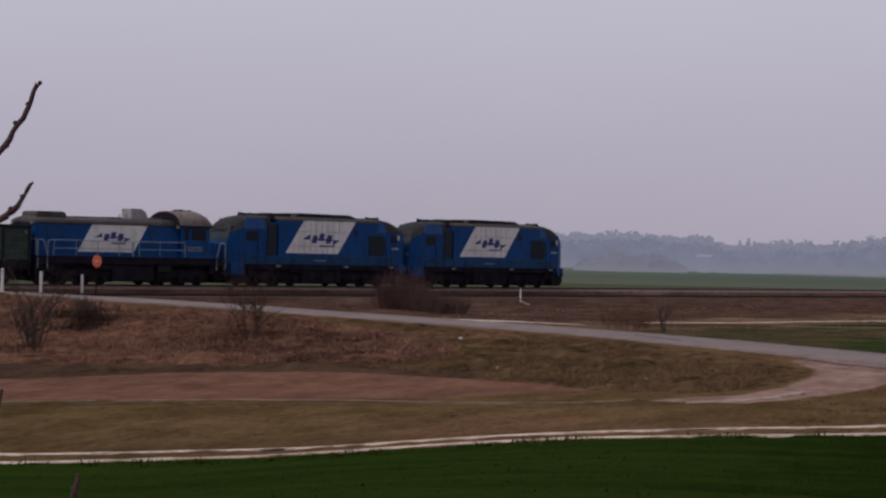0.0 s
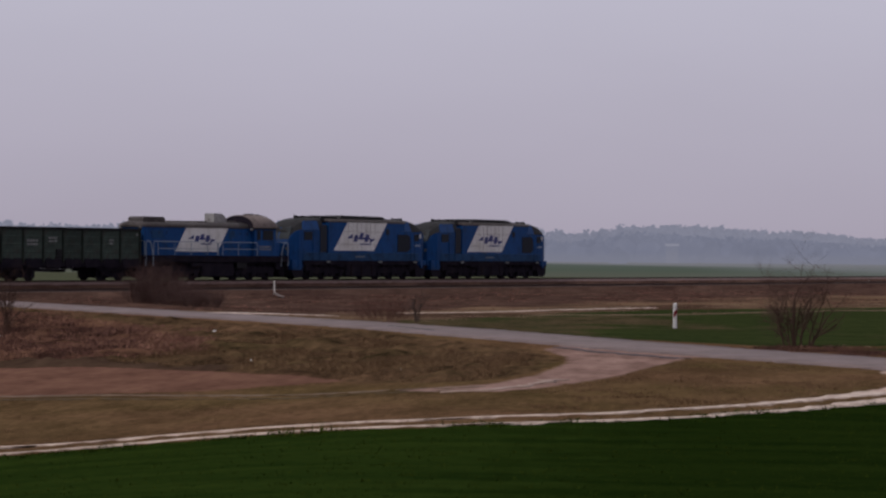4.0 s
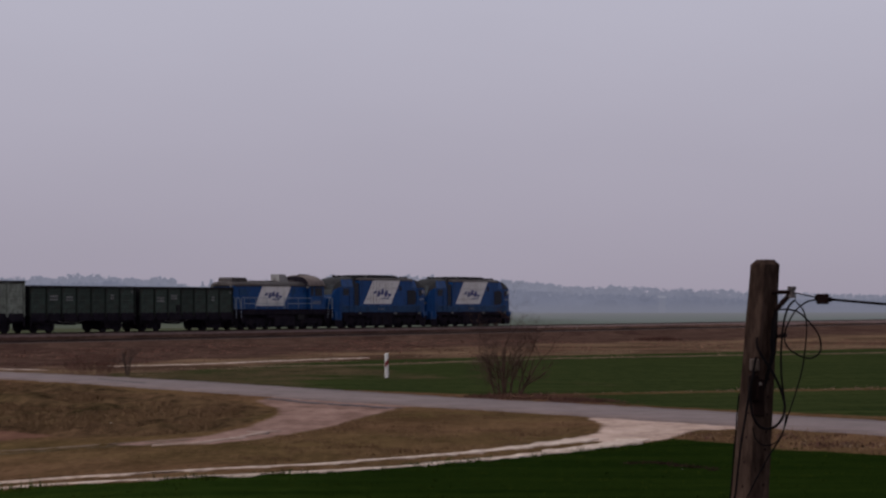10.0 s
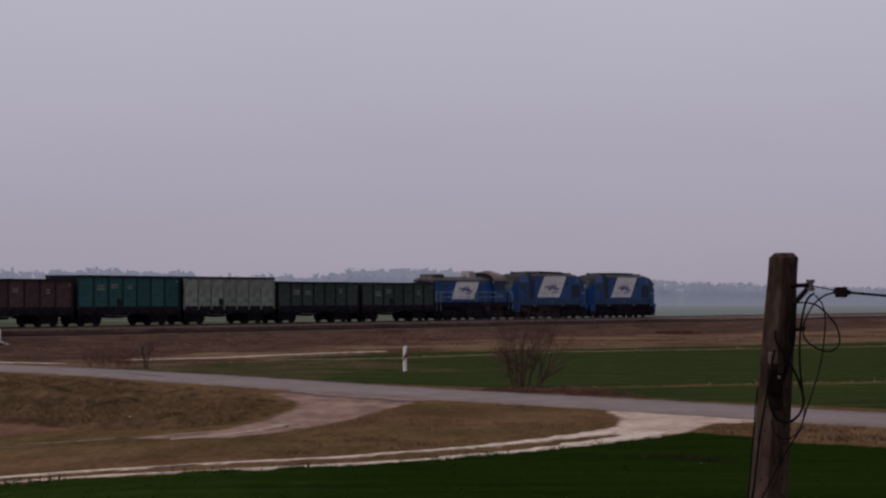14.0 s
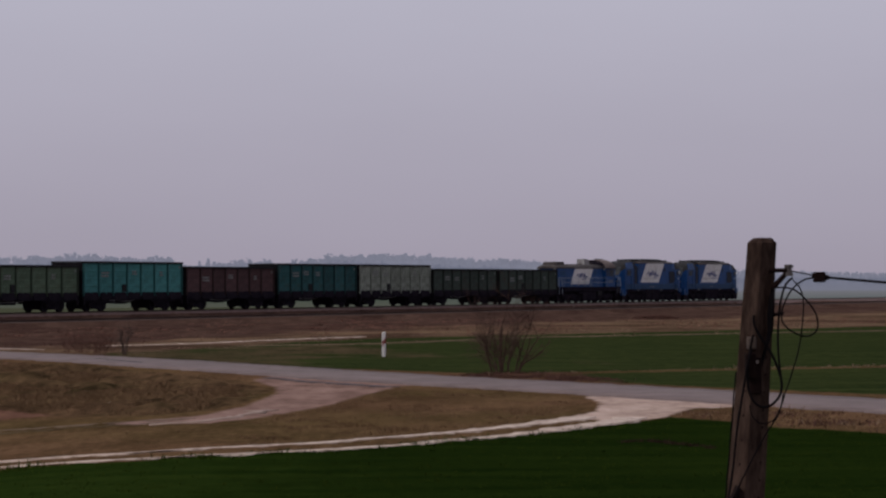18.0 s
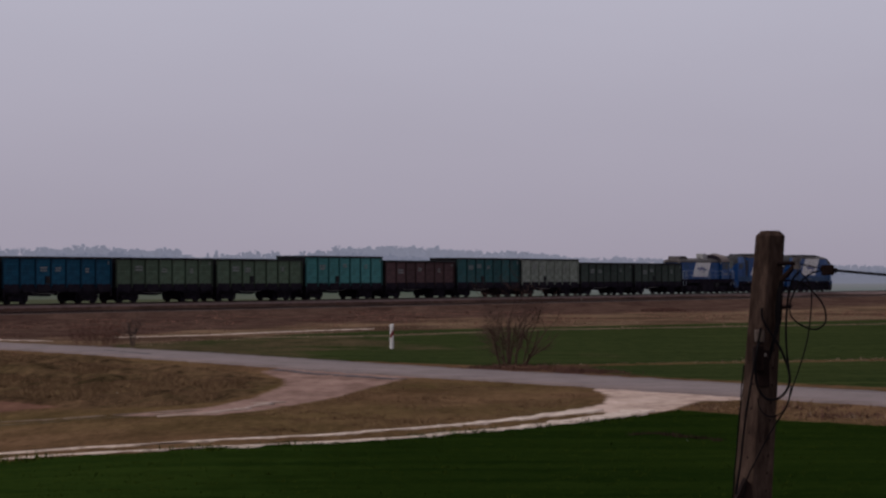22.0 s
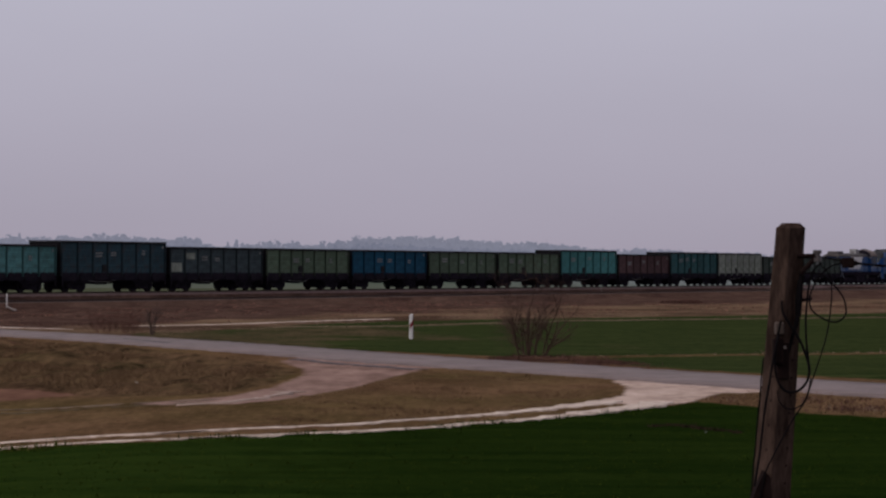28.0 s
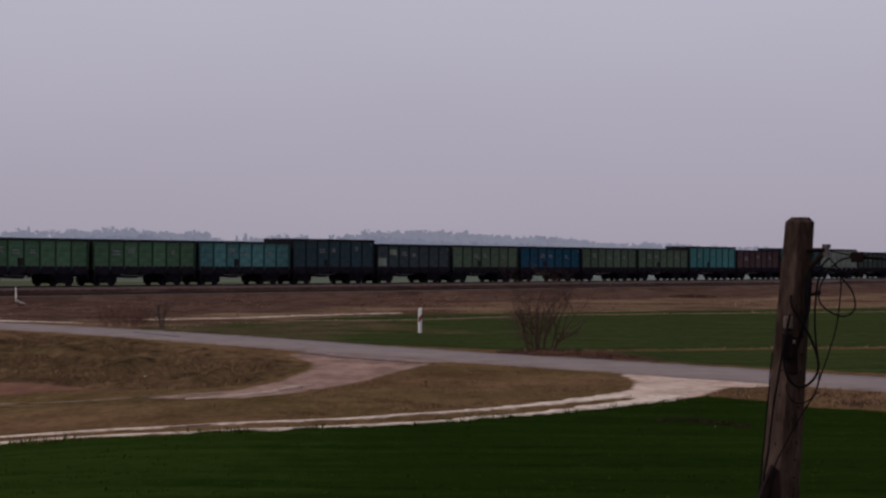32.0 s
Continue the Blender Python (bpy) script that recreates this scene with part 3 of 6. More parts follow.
def build_ground():
    xs = graded(-62, 36, 0.3, -4200, 4200)
    ys = np.concatenate([graded(24, 60, 0.22, -60, 60)[:-1], np.arange(60, 110, 0.35), np.arange(110, 170, 0.6), graded(170, 300, 1.2, 169.9, 4700)])
    ys = np.unique(np.round(ys, 3))
    gx, gy = np.meshgrid(xs, ys)
    x, y = gx.ravel(), gy.ravel()
    rough = np.random.default_rng(3)
    z = land(x, y)
    d, _ = near_road(x, y)
    near = ease((240 - y) / 80) * ease((np.abs(d) - 2.6) / 1.5)
    z = z + rough.normal(0, 0.010, x.shape) * near
    m = (near > 0.01) & (np.abs(x + 13) < 52) & (y > 40) & (y < 215)
    bank_in = ease(inside(x[m], y[m], BANK) / 1.2)
    grassy = ease(inside(x[m], y[m], ISLAND) / 1.0) + ease(inside(x[m], y[m], VERGE_RIGHT) / .6)
    slope = ease((off_track(x[m], y[m]) - 9) / 3) * ease((30 - off_track(x[m], y[m])) / 8)
    lump = np.array([noise.noise((a * .55, b * .32, 3.3)) + .7 * noise.noise((a * 1.5, b * .9, 7.1)) for a, b in zip(x[m], y[m])])
    z[m] += lump * (.24 * bank_in + .06 * grassy + .14 * slope) * near[m]
    verts = np.stack([x, y, z], -1)
    nx, ny = len(xs), len(ys)
    i = np.arange(nx * ny).reshape(ny, nx)
    faces = np.stack([i[:-1, :-1], i[:-1, 1:], i[1:, 1:], i[1:, :-1]], -1).reshape(-1, 4)
    me = array_mesh("ground", verts, faces, ground_material())
    p = off_track(x, y)
    wide = {"crop": (inside(x, y, CROP_NEAR), 0.25), "soil": (inside(x, y, SOIL), 0.5), "bank": (inside(x, y, BANK), 0.7), "russet": (inside(x, y, RUSSET), 2.5), "foot": (inside(x, y, BANK_FOOT), 1.2), "strip": (inside(x, y, STRAW_STRIP), 0.6),
            "cropfar": (np.maximum(inside(x, y, CROP_FAR), inside(x, y, CROP_VERGE)), 1.1), "crop_dim": (np.minimum(inside(x, y, CROP_NEAR) * 8, x + 3), 8.0), "thin": (np.minimum(inside(x, y, CROP_FAR) * 6, -5 - .8 * x - .10 * (y - 110)), 13.0), "dirt": (inside(x, y, DIRT_A), 0.45), "sand": (inside(x, y, MOUTH_B), 0.4),
            "straw": (np.minimum(p - 34, 64 - p) * np.where(d < -3, 1, 0) - np.where(d < -3, 0, 9) - 9 * ease((-4 - x) / 14), 14.0),
            "embank": (np.minimum(np.minimum(p + 9, 64 - p), -d - 3), 1.5), "beyond": (-p - 9, 1.5)}
    for name, (s, w) in wide.items():
        a = me.attributes.new(name, "FLOAT", "POINT")
        a.data.foreach_set("value", np.clip(0.5 + s / (2 * w), 0, 1).astype(np.float32))
    ob = new("ground", me)
    return tagged(ob, "rolling early spring farmland with brown meadow and green crop", "ground", kind="structure")


ground = build_ground()


def ribbon(name, line, half, lift, mat, label, category, ragged=0.0, thick=0.05, seed=1, step=0.5, shift=0.0, flare=0.0):
    """A strip laid along a line of (x, y) points, draped over the land."""
    rng = random.Random(seed)
    pts = []
    for a, b in zip(line, line[1:]):
        n = max(1, int(math.hypot(b[0] - a[0], b[1] - a[1]) / step))
        pts += [(a[0] + (b[0] - a[0]) * i / n, a[1] + (b[1] - a[1]) * i / n) for i in range(n)]
    pts.append((line[-1][0], line[-1][1]))
    arr = np.array(pts)
    for _ in range(6):
        arr[1:-1] = (arr[:-2] + 2 * arr[1:-1] + arr[2:]) / 4
    tan = np.gradient(arr, axis=0)
    tan /= np.linalg.norm(tan, axis=1)[:, None]
    nor = np.stack([-tan[:, 1], tan[:, 0]], -1)
    cols = []
    offs = [-1, -0.5, 0, 0.5, 1]
    wob = np.array([rng.gauss(0, ragged) for _ in range(2 * len(arr))]).reshape(2, -1)
    grow = flare * ease(1 - (len(arr) - 1 - np.arange(len(arr))) * step / 10.0)
    wide = half + grow
    middle = shift - np.sign(shift) * grow
    for o in offs:
        w = wide * o + middle + (wob[0] if o == -1 else wob[1] if o == 1 else 0)
        c = arr + nor * np.reshape(w, (-1, 1))
        zz = land(c[:, 0], c[:, 1])
        cols.append(np.stack([c[:, 0], c[:, 1], zz + lift * (1 - 0.35 * abs(o))], -1))
    low = [cols[0] - [0, 0, thick], cols[-1] - [0, 0, thick]]
    cols = [low[0]] + cols + [low[1]]
    v = np.concatenate(cols)
    n = len(arr)
    f = [(k * n + i, k * n + i + 1, (k + 1) * n + i + 1, (k + 1) * n + i) for k in range(len(cols) - 1) for i in range(n - 1)]
    me = array_mesh(name, v, np.array(f)[:, ::-1], mat)
    return tagged(new(name, me), label, category, kind="structure")


ribbon("road", [(a, b) for a, b, _ in ROAD], ROAD_HALF, 0.06, ASPHALT, "narrow grey asphalt country road", "road", ragged=0.10, thick=0.12)
ribbon("track_rut", RUT_MIDDLE, 0.115, 0.03, SAND, "pale sandy wheel rut of a field track", "dirt track", 0.07, seed=2, step=0.3, shift=0.84, flare=0.24)
ribbon("track_rut", RUT_MIDDLE, 0.14, 0.03, SAND, "pale sandy wheel rut beside the green crop", "dirt track", 0.08, seed=3, step=0.3, shift=-0.84, flare=0.26)
ribbon("tar_patch", [(-13.53, 96.39), (-12.41, 94.68), (-11.14, 92.34)], 0.22, 0.072, ROAD_DARK, "dark tar repair patch on the road", "road", 0.07, thick=0.01, seed=8, step=0.4)
# a dark strip along the road's near edge
ribbon("tar_patch", [(-5.53, 79.48), (-4.69, 77.5), (-3.6, 75.5), (-2.4, 73.7), (-1.3, 72.0)], 0.20, 0.032, ROAD_DARK, "dark strip along the edge of the road", "road", 0.08, thick=0.06, seed=9, step=0.4)
MEADOW_RUT = [(-5.6, 54.9), (-8.2, 55.2), (-11.0, 56.4), (-15, 57.0), (-20, 56.4), (-30, 53.6), (-50, 49)]
ribbon("track_rut", MEADOW_RUT, 0.10, 0.022, PALE_DIRT, "faint pale rut across the meadow", "dirt track", 0.055, seed=6, step=0.3, shift=-.5)
ribbon("track_rut", MEADOW_RUT, 0.06, 0.015, DARK_DIRT, "faint dark rut across the meadow", "dirt track", 0.06, seed=7, step=0.3, shift=.6)
ribbon("track_rut", [(-6.4, 53.9), (-5.4, 53.9), (-4.8, 55.3), (-4.4, 57.0), (-4.1, 58.6)], 0.20, 0.020, WORN_DIRT, "pale worn edge of the dirt track", "dirt track", 0.10, seed=11, step=0.3)
ribbon("gravel_apron", [(-24.0, 106.6), (-20.6, 110.5), (-19.2, 114.0)], 0.9, 0.045, SAND, "pale gravel apron where the path meets the road", "path", 0.12, seed=5)
ribbon("field_path", FIELD_PATH, 0.38, 0.035, SAND, "pale gravel path along the railway embankment", "path", 0.10, seed=4)


# ---- railway ----
def track_matrix(s, across=0.0, z=RAIL_Z):
    p = TRACK + ALONG * s + ACROSS * across
    return pose(p[0], p[1], z, 0, 0, 90 - math.degrees(HEADING))


def build_track(across, rail_z, gauge, label, bed, bed_z):
    root = thing("railway_track", track_matrix(0, across, rail_z), label=label, category="railway track", kind="structure")
    lo, hi = -140.0, 420.0
    for side in (-1, 1):
        bm = bmesh.new()
        c = side * (gauge / 2 + 0.035)
        prism(bm, [(c - .075, -.18), (c + .075, -.18), (c + .075, -.165), (c + .012, -.14), (c + .012, -.045), (c + .036, -.03), (c + .036, 0), (c - .036, 0), (c - .036, -.03), (c - .012, -.045), (c - .012, -.14), (c - .075, -.165)], lo, hi, "x")
        part("rail", bm, RUST, root)
    verts, faces = [], []
    rng = random.Random(int(across * 10) + 5)
    s = lo
    while s < hi:
        base = len(verts)
        h = 1.3 + rng.uniform(-.02, .02)
        verts += [(s + a, b, c) for a in (-.12, .12) for b in (-h, h) for c in (-.36, bed_z + .018)]
        faces += [tuple(base + k for k in q) for q in ((0, 1, 3, 2), (4, 6, 7, 5), (0, 4, 5, 1), (2, 3, 7, 6), (1, 5, 7, 3), (0, 2, 6, 4))]
        s += 0.62
    sl = new("sleepers", array_mesh("sleepers", verts, faces, SLEEPER))
    sl.parent = root
    tagged(sl, kind="stuff")
    bm = bmesh.new()
    prism(bm, [(-2.6, -.62), (-1.7, bed_z), (1.7, bed_z), (2.6, -.62)], lo, hi, "x")
    part("ballast_bed", bm, bed, root)
    return root


build_track(0.0, RAIL_Z, 1.52, "rusty broad gauge track on a ballast embankment", BALLAST, -.100)
build_track(NEAR_TRACK, NEAR_RAIL_Z, 1.435, "rusty second track on a lower ballast bed", OLD_BALLAST, -.150)


# ---- train ----
def wheel_mesh(r, gauge):
    bm = bmesh.new()
    for side in (-1, 1):
        c = side * (gauge / 2 + 0.035)
        rod(bm, (0, c - .065, 0), (0, c + .065, 0), r, sides=20)
        i = c - side * .075
        rod(bm, (0, i - .015, 0), (0, i + .015, 0), r + .028, sides=20)
        for k in range(4):
            a = math.pi * k / 2 + .4
            rod(bm, (math.cos(a) * r * .55, c + side * .06, math.sin(a) * r * .55), (math.cos(a) * r * .55, c + side * .078, math.sin(a) * r * .55), r * .14, sides=8)
    rod(bm, (0, -1.05, 0), (0, 1.05, 0), .085, sides=10)
    return finish(bm, "wheelset", WHEEL)


WHEEL_R = 0.475
LOCO_WHEEL_R = 0.525
WAGON_WHEEL = wheel_mesh(WHEEL_R, 1.52)
LOCO_WHEEL = wheel_mesh(LOCO_WHEEL_R, 1.52)


def wagon_bogie(parent, x):
    bm = bmesh.new()
    for s in (-1, 1):
        y = s * 1.02
        prism(bm, [(-1.2, .40), (-1.2, .62), (-.75, .68), (-.45, .86), (.45, .86), (.75, .68), (1.2, .62), (1.2, .40), (.72, .38), (.4, .2), (-.4, .2), (-.72, .38)], y - .08, y + .08, "y")
        for a in (-.925, .925):
            box(bm, a - .16, a + .16, y - .13, y + .13, .34, .62)
        for k in (-.17, 0, .17):
            rod(bm, (k, y - s * .02, .26), (k, y - s * .02, .6), .07, sides=8)
    box(bm, -.28, .28, -1.15, 1.15, .58, .86)
    box(bm, -1.38, 1.38, -.9, .9, .20, .86)
    b = part("bogie", bm, SOOT, parent)
    b.location = (x, 0, 0)
    for a in (-.925, .925):
        w = new("wheelset", WAGON_WHEEL)
        w.parent = b
        w.location = (a, 0, WHEEL_R)
    return b


def rough_bars(bm, rng, x, z, w, h, y0, y1, rows=2):
    """Writing too small to read, as bars."""
    for r in range(rows):
        u = x
        zz = z - r * h * 1.7
        while u < x + w:
            k = rng.uniform(.12, .3)
            box(bm, u, min(u + k, x + w), y0, y1, zz, zz + h)
            u += k + .07


def gondola(colour, label, tall=0.0, seed=1, hatch=True):
    """Open-topped bogie coal wagon; the near side is -y."""
    rng = random.Random(seed)
    root = thing("gondola_wagon", label=label, category="freight wagon", group="wagons of the train")
    half, w, z0, z1 = 6.7, 1.50, 1.34, 3.57 + tall
    bm = bmesh.new()
    box(bm, -half, half, -w + .06, w - .06, z0 - .04, z0 + .06)
    part("floor", bm, SOOT, root)
    bm = bmesh.new()
    for s in (-1, 1):
        box(bm, -half + .05, half - .05, s * (w - .09) - .015, s * (w - .09) + .015, z0 + .06, z1 - .1)
    part("lining", bm, COAL_BLACK, root, "coal-blackened inside of the walls")
    # end walls are near black, whatever the wagon's paint
    for s in (-1, 1):
        bm = bmesh.new()
        box(bm, s * half - .03, s * half + .03, -w, w, z0, z1 - .05)
        for k in range(4):
            y = -1.05 + .7 * k
            box(bm, s * (half + .04) - .03, s * (half + .04) + .03, y - .05, y + .05, z0, z1 - .1)
        for z in (z0 + .75, z0 + 1.5):
            box(bm, s * (half + .03) - .03, s * (half + .03) + .03, -w + .04, w - .04, z - .05, z + .05)
        part("end_wall", bm, COAL_BLACK, root, "near-black ribbed end wall")
    # seven bays, the end ones a little wider
    edges = [-half, -4.625, -2.775, -.925, .925, 2.775, 4.625, half]
    plates = []
    for width in (1.85, half - 4.625):
        bm = bmesh.new()
        h, rim, mid = width / 2, 0.0, 0.04
        add_faces(bm, [(-h, rim, z0), (h, rim, z0), (h, rim, z1), (-h, rim, z1),
                       (-h + .14, mid, z0 + .16), (h - .14, mid, z0 + .16), (h - .14, mid, z1 - .2), (-h + .14, mid, z1 - .2),
                       (-h, .06, z0), (h, .06, z0), (h, .06, z1), (-h, .06, z1)],
                  [(0, 1, 5, 4), (1, 2, 6, 5), (2, 3, 7, 6), (3, 0, 4, 7), (4, 5, 6, 7), (8, 11, 10, 9), (0, 8, 9, 1), (2, 10, 11, 3), (0, 3, 11, 8), (1, 9, 10, 2)])
        for k in (.27, .50, .73):
            z = z0 + (z1 - z0) * k
            prism(bm, [(mid, z - .07), (mid - .018, z - .02), (mid - .018, z + .02), (mid, z + .07)], -h + .18, h - .18, "x")
        plates.append(finish(bm, "side_panel", colour))
    bm = bmesh.new()
    prism(bm, [(-.075, 0), (-.045, -.10), (.045, -.10), (.075, 0)], z0 - .12, z1 - .08, "z")
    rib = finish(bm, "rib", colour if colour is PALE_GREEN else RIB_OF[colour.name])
    for s in (-1, 1):
        for e0, e1 in zip(edges, edges[1:]):
            o = new("side_panel", plates[1 if e1 - e0 > 2 else 0])
            o.parent = root
            o.matrix_basis = pose((e0 + e1) / 2, s * w, 0, 0, 0, 0 if s < 0 else 180)
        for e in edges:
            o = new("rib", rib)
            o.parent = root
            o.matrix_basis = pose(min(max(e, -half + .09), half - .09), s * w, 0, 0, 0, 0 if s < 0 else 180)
    bm = bmesh.new()
    for s in (-1, 1):
        box(bm, -half - .04, half + .04, s * w - .08 - (.06 if s > 0 else 0), s * w + .08 + (.06 if s > 0 else 0) - .06, z1 - .10, z1 + .06, .015)
        box(bm, s * half - .07, s * half + .07, -w + .1, w - .1, z1 - .095, z1 + .055)
    part("top_rim", bm, TRIM_DARK, root, "sooty top rim")
    bm = bmesh.new()
    box(bm, -6.3, 6.3, -.22, .22, .82, 1.14)
    for s in (-1, 1):
        box(bm, -6.55, 6.55, s * 1.46 - .07, s * 1.46 + .07, 1.0, 1.36)
        prism(bm, [(-6.2, 1.22), (6.2, 1.22), (6.2, .74), (2.95, .62), (2.35, .92), (-1.0, .92), (-1.3, .70), (-2.0, .66), (-2.3, .60), (-6.2, .74)], s * 1.30 - .05, s * 1.30 + .05, "y")
        box(bm, s * 6.4 - .1, s * 6.4 + .1, -1.5, 1.5, .86, 1.16)
    rod(bm, (-1.1, -.5, .74), (.2, -.5, .74), .17, sides=10)
    box(bm, -2.2, -1.3, -1.34, -1.1, .62, 1.0)
    part("underframe", bm, SOOT, root)
    # discharge doors below each bay, with their hinge lugs
    for s in (-1, 1):
        for e0, e1 in zip(edges, edges[1:]):
            bm = bmesh.new()
            c, h = (e0 + e1) / 2, (e1 - e0) / 2 - .16
            prism(bm, [(c - h, 1.40), (c - h + .10, 1.52), (c - .12, 1.52), (c - .06, 1.44), (c + .06, 1.44), (c + .12, 1.52), (c + h - .10, 1.52), (c + h, 1.40), (c + h - .12, .90), (c - h + .12, .90)], s * 1.55 - .035, s * 1.55 + .035, "y")
            part("discharge_door", bm, SOOT, root, "sooty bottom discharge door")
    bm = bmesh.new()
    tube(bm, [(-3.0, -1.38, .86), (-2.2, -1.40, .80), (-.4, -1.40, .80), (.3, -1.38, .9)], .022, 6)
    part("brake_rod", bm, MARKING, root, "worn pale brake rod")
    for s in (-1, 1):
        bm = bmesh.new()
        box(bm, min(s * 6.2, s * 6.75), max(s * 6.2, s * 6.75), -.11, .11, .92, 1.14)
        box(bm, min(s * 6.66, s * 6.96), max(s * 6.66, s * 6.96), -.19, .19, .86, 1.2, .03)
        part("coupler", bm, SOOT, root)
        wagon_bogie(root, s * 4.32)
        bm = bmesh.new()
        for y in (-1.3, -.95):
            rod(bm, (s * (half + .09), y, 1.1), (s * (half + .09), y, z1 - .1), .014, sides=5)
        for k in range(6):
            z = 1.3 + k * .36
            rod(bm, (s * (half + .09), -1.3, z), (s * (half + .09), -.95, z), .012, sides=5)
        part("ladder", bm, SOOT, root)
        bm = bmesh.new()
        box(bm, min(s * 6.5, s * 6.62), max(s * 6.5, s * 6.62), -1.6, -1.5, .55, 1.3)
        part("foot_step", bm, SOOT, root)
    spots = [(1, .95, .34), (3, .62, .26), (5, .40, .30), (2, .80, .30)]
    rng.shuffle(spots)
    for bay, wide, high in spots[:3]:
        bm = bmesh.new()
        x = (edges[bay] + edges[bay + 1]) / 2 - wide / 2 + rng.uniform(-.12, .12)
        z = z1 - rng.uniform(.72, .95)
        rough_bars(bm, rng, x, z, wide, high * .42, -w - .006, -w + .04, 2)
        part("marking", bm, MARKING, root, "faded white stencilling")
    bm = bmesh.new()
    box(bm, 6.28, 6.42, -w - .006, -w + .03, z1 - .48, z1 - .28)
    part("marking", bm, MARKING, root, "small white end mark")
    if colour is PATCHY:
        bm = bmesh.new()
        box(bm, -6.45, -5.0, -w - .012, -w + .04, z0 + .25, z0 + .98, .01)
        part("repair_panel", bm, PALE_GREEN, root, "pale grey-green repair panel")
        bm = bmesh.new()
        box(bm, -4.35, -3.15, -w - .012, -w + .04, z1 - .95, z1 - .45, .01)
        part("repair_panel", bm, PALE_GREEN, root, "pale faded data panel")
    if hatch:
        bm = bmesh.new()
        box(bm, -1.55, -1.02, -w - .05, -w + .05, z0 + .22, z0 + .80, .02)
        part("patch_plate", bm, TRIM_DARK, root, "dark brake gear plate")
    return root


RIB_OF = {}


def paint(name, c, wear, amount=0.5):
    # ribs take a darkened copy of the paint, standing in for their shade
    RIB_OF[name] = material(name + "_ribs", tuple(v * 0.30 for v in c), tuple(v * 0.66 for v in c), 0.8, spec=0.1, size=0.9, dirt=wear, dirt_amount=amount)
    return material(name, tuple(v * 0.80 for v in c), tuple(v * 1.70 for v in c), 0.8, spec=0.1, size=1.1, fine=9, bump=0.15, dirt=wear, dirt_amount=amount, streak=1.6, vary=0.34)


TRIM_DARK = material("sooty_trim", (0.008, 0.008, 0.010), (0.018, 0.017, 0.019), 0.8, size=0.8, spec=0.1)
COAL_BLACK = material("near_black_steel", (0.0040, 0.0040, 0.0052), (0.0105, 0.0098, 0.0115), 0.9, size=0.9, spec=0.05)
OLIVE_DARK = paint("dark_olive_paint", (0.0270, 0.0375, 0.0325), (0.030, 0.024, 0.020))
PALE_GREEN = paint("pale_grey_green_paint", (0.1507, 0.1674, 0.1440), (0.050, 0.048, 0.040), 0.6)
SEA_GREEN = paint("dark_sea_green_paint", (0.0160, 0.0543, 0.0590), (0.030, 0.040, 0.036))
MAROON = paint("maroon_paint", (0.0529, 0.0286, 0.0304), (0.030, 0.022, 0.022))
TEAL = paint("bright_teal_paint", (0.0376, 0.1270, 0.1280), (0.030, 0.060, 0.055), 0.35)
OLIVE = paint("olive_green_paint", (0.0518, 0.0749, 0.0514), (0.045, 0.042, 0.028), 0.4)
WAGON_BLUE = paint("wagon_blue_paint", (0.0051, 0.0389, 0.0713), (0.006, 0.022, 0.040))
PATCHY = paint("patchy_slate_green_paint", (0.0282, 0.0408, 0.0457), (0.018, 0.018, 0.020), 0.55)
SLATE = paint("slate_teal_paint", (0.0175, 0.0390, 0.0510), (0.034, 0.024, 0.022), 0.5)
DULL_TEAL = paint("dull_teal_paint", (0.0514, 0.1296, 0.1320), (0.030, 0.045, 0.040))
GRASS_GREEN = paint("grass_green_paint", (0.0474, 0.0972, 0.0573), (0.035, 0.050, 0.030))

WAGONS = [(OLIVE_DARK, "sooty dark olive open coal wagon", 0.0), (OLIVE_DARK, "sooty dark olive open coal wagon", 0.0),
          (PALE_GREEN, "faded grey-green tall open coal wagon", .34), (SEA_GREEN, "dark sea-green tall open coal wagon", .34),
          (MAROON, "dull maroon open coal wagon", 0.0), (TEAL, "bright teal tall open coal wagon", .34),
          (OLIVE, "olive green open coal wagon", 0.0), (OLIVE, "olive green open coal wagon", 0.0),
          (WAGON_BLUE, "deep blue open coal wagon", 0.0), (OLIVE, "olive green open coal wagon", 0.0),
          (PATCHY, "patchy slate and rust open coal wagon", 0.0), (SLATE, "dark slate-teal tall open coal wagon", .34),
          (DULL_TEAL, "dull teal open coal wagon", 0.0), (GRASS_GREEN, "grass green open coal wagon", 0.0),
          (GRASS_GREEN, "grass green open coal wagon", 0.0), (OLIVE_DARK, "dark olive open coal wagon", 0.0)]


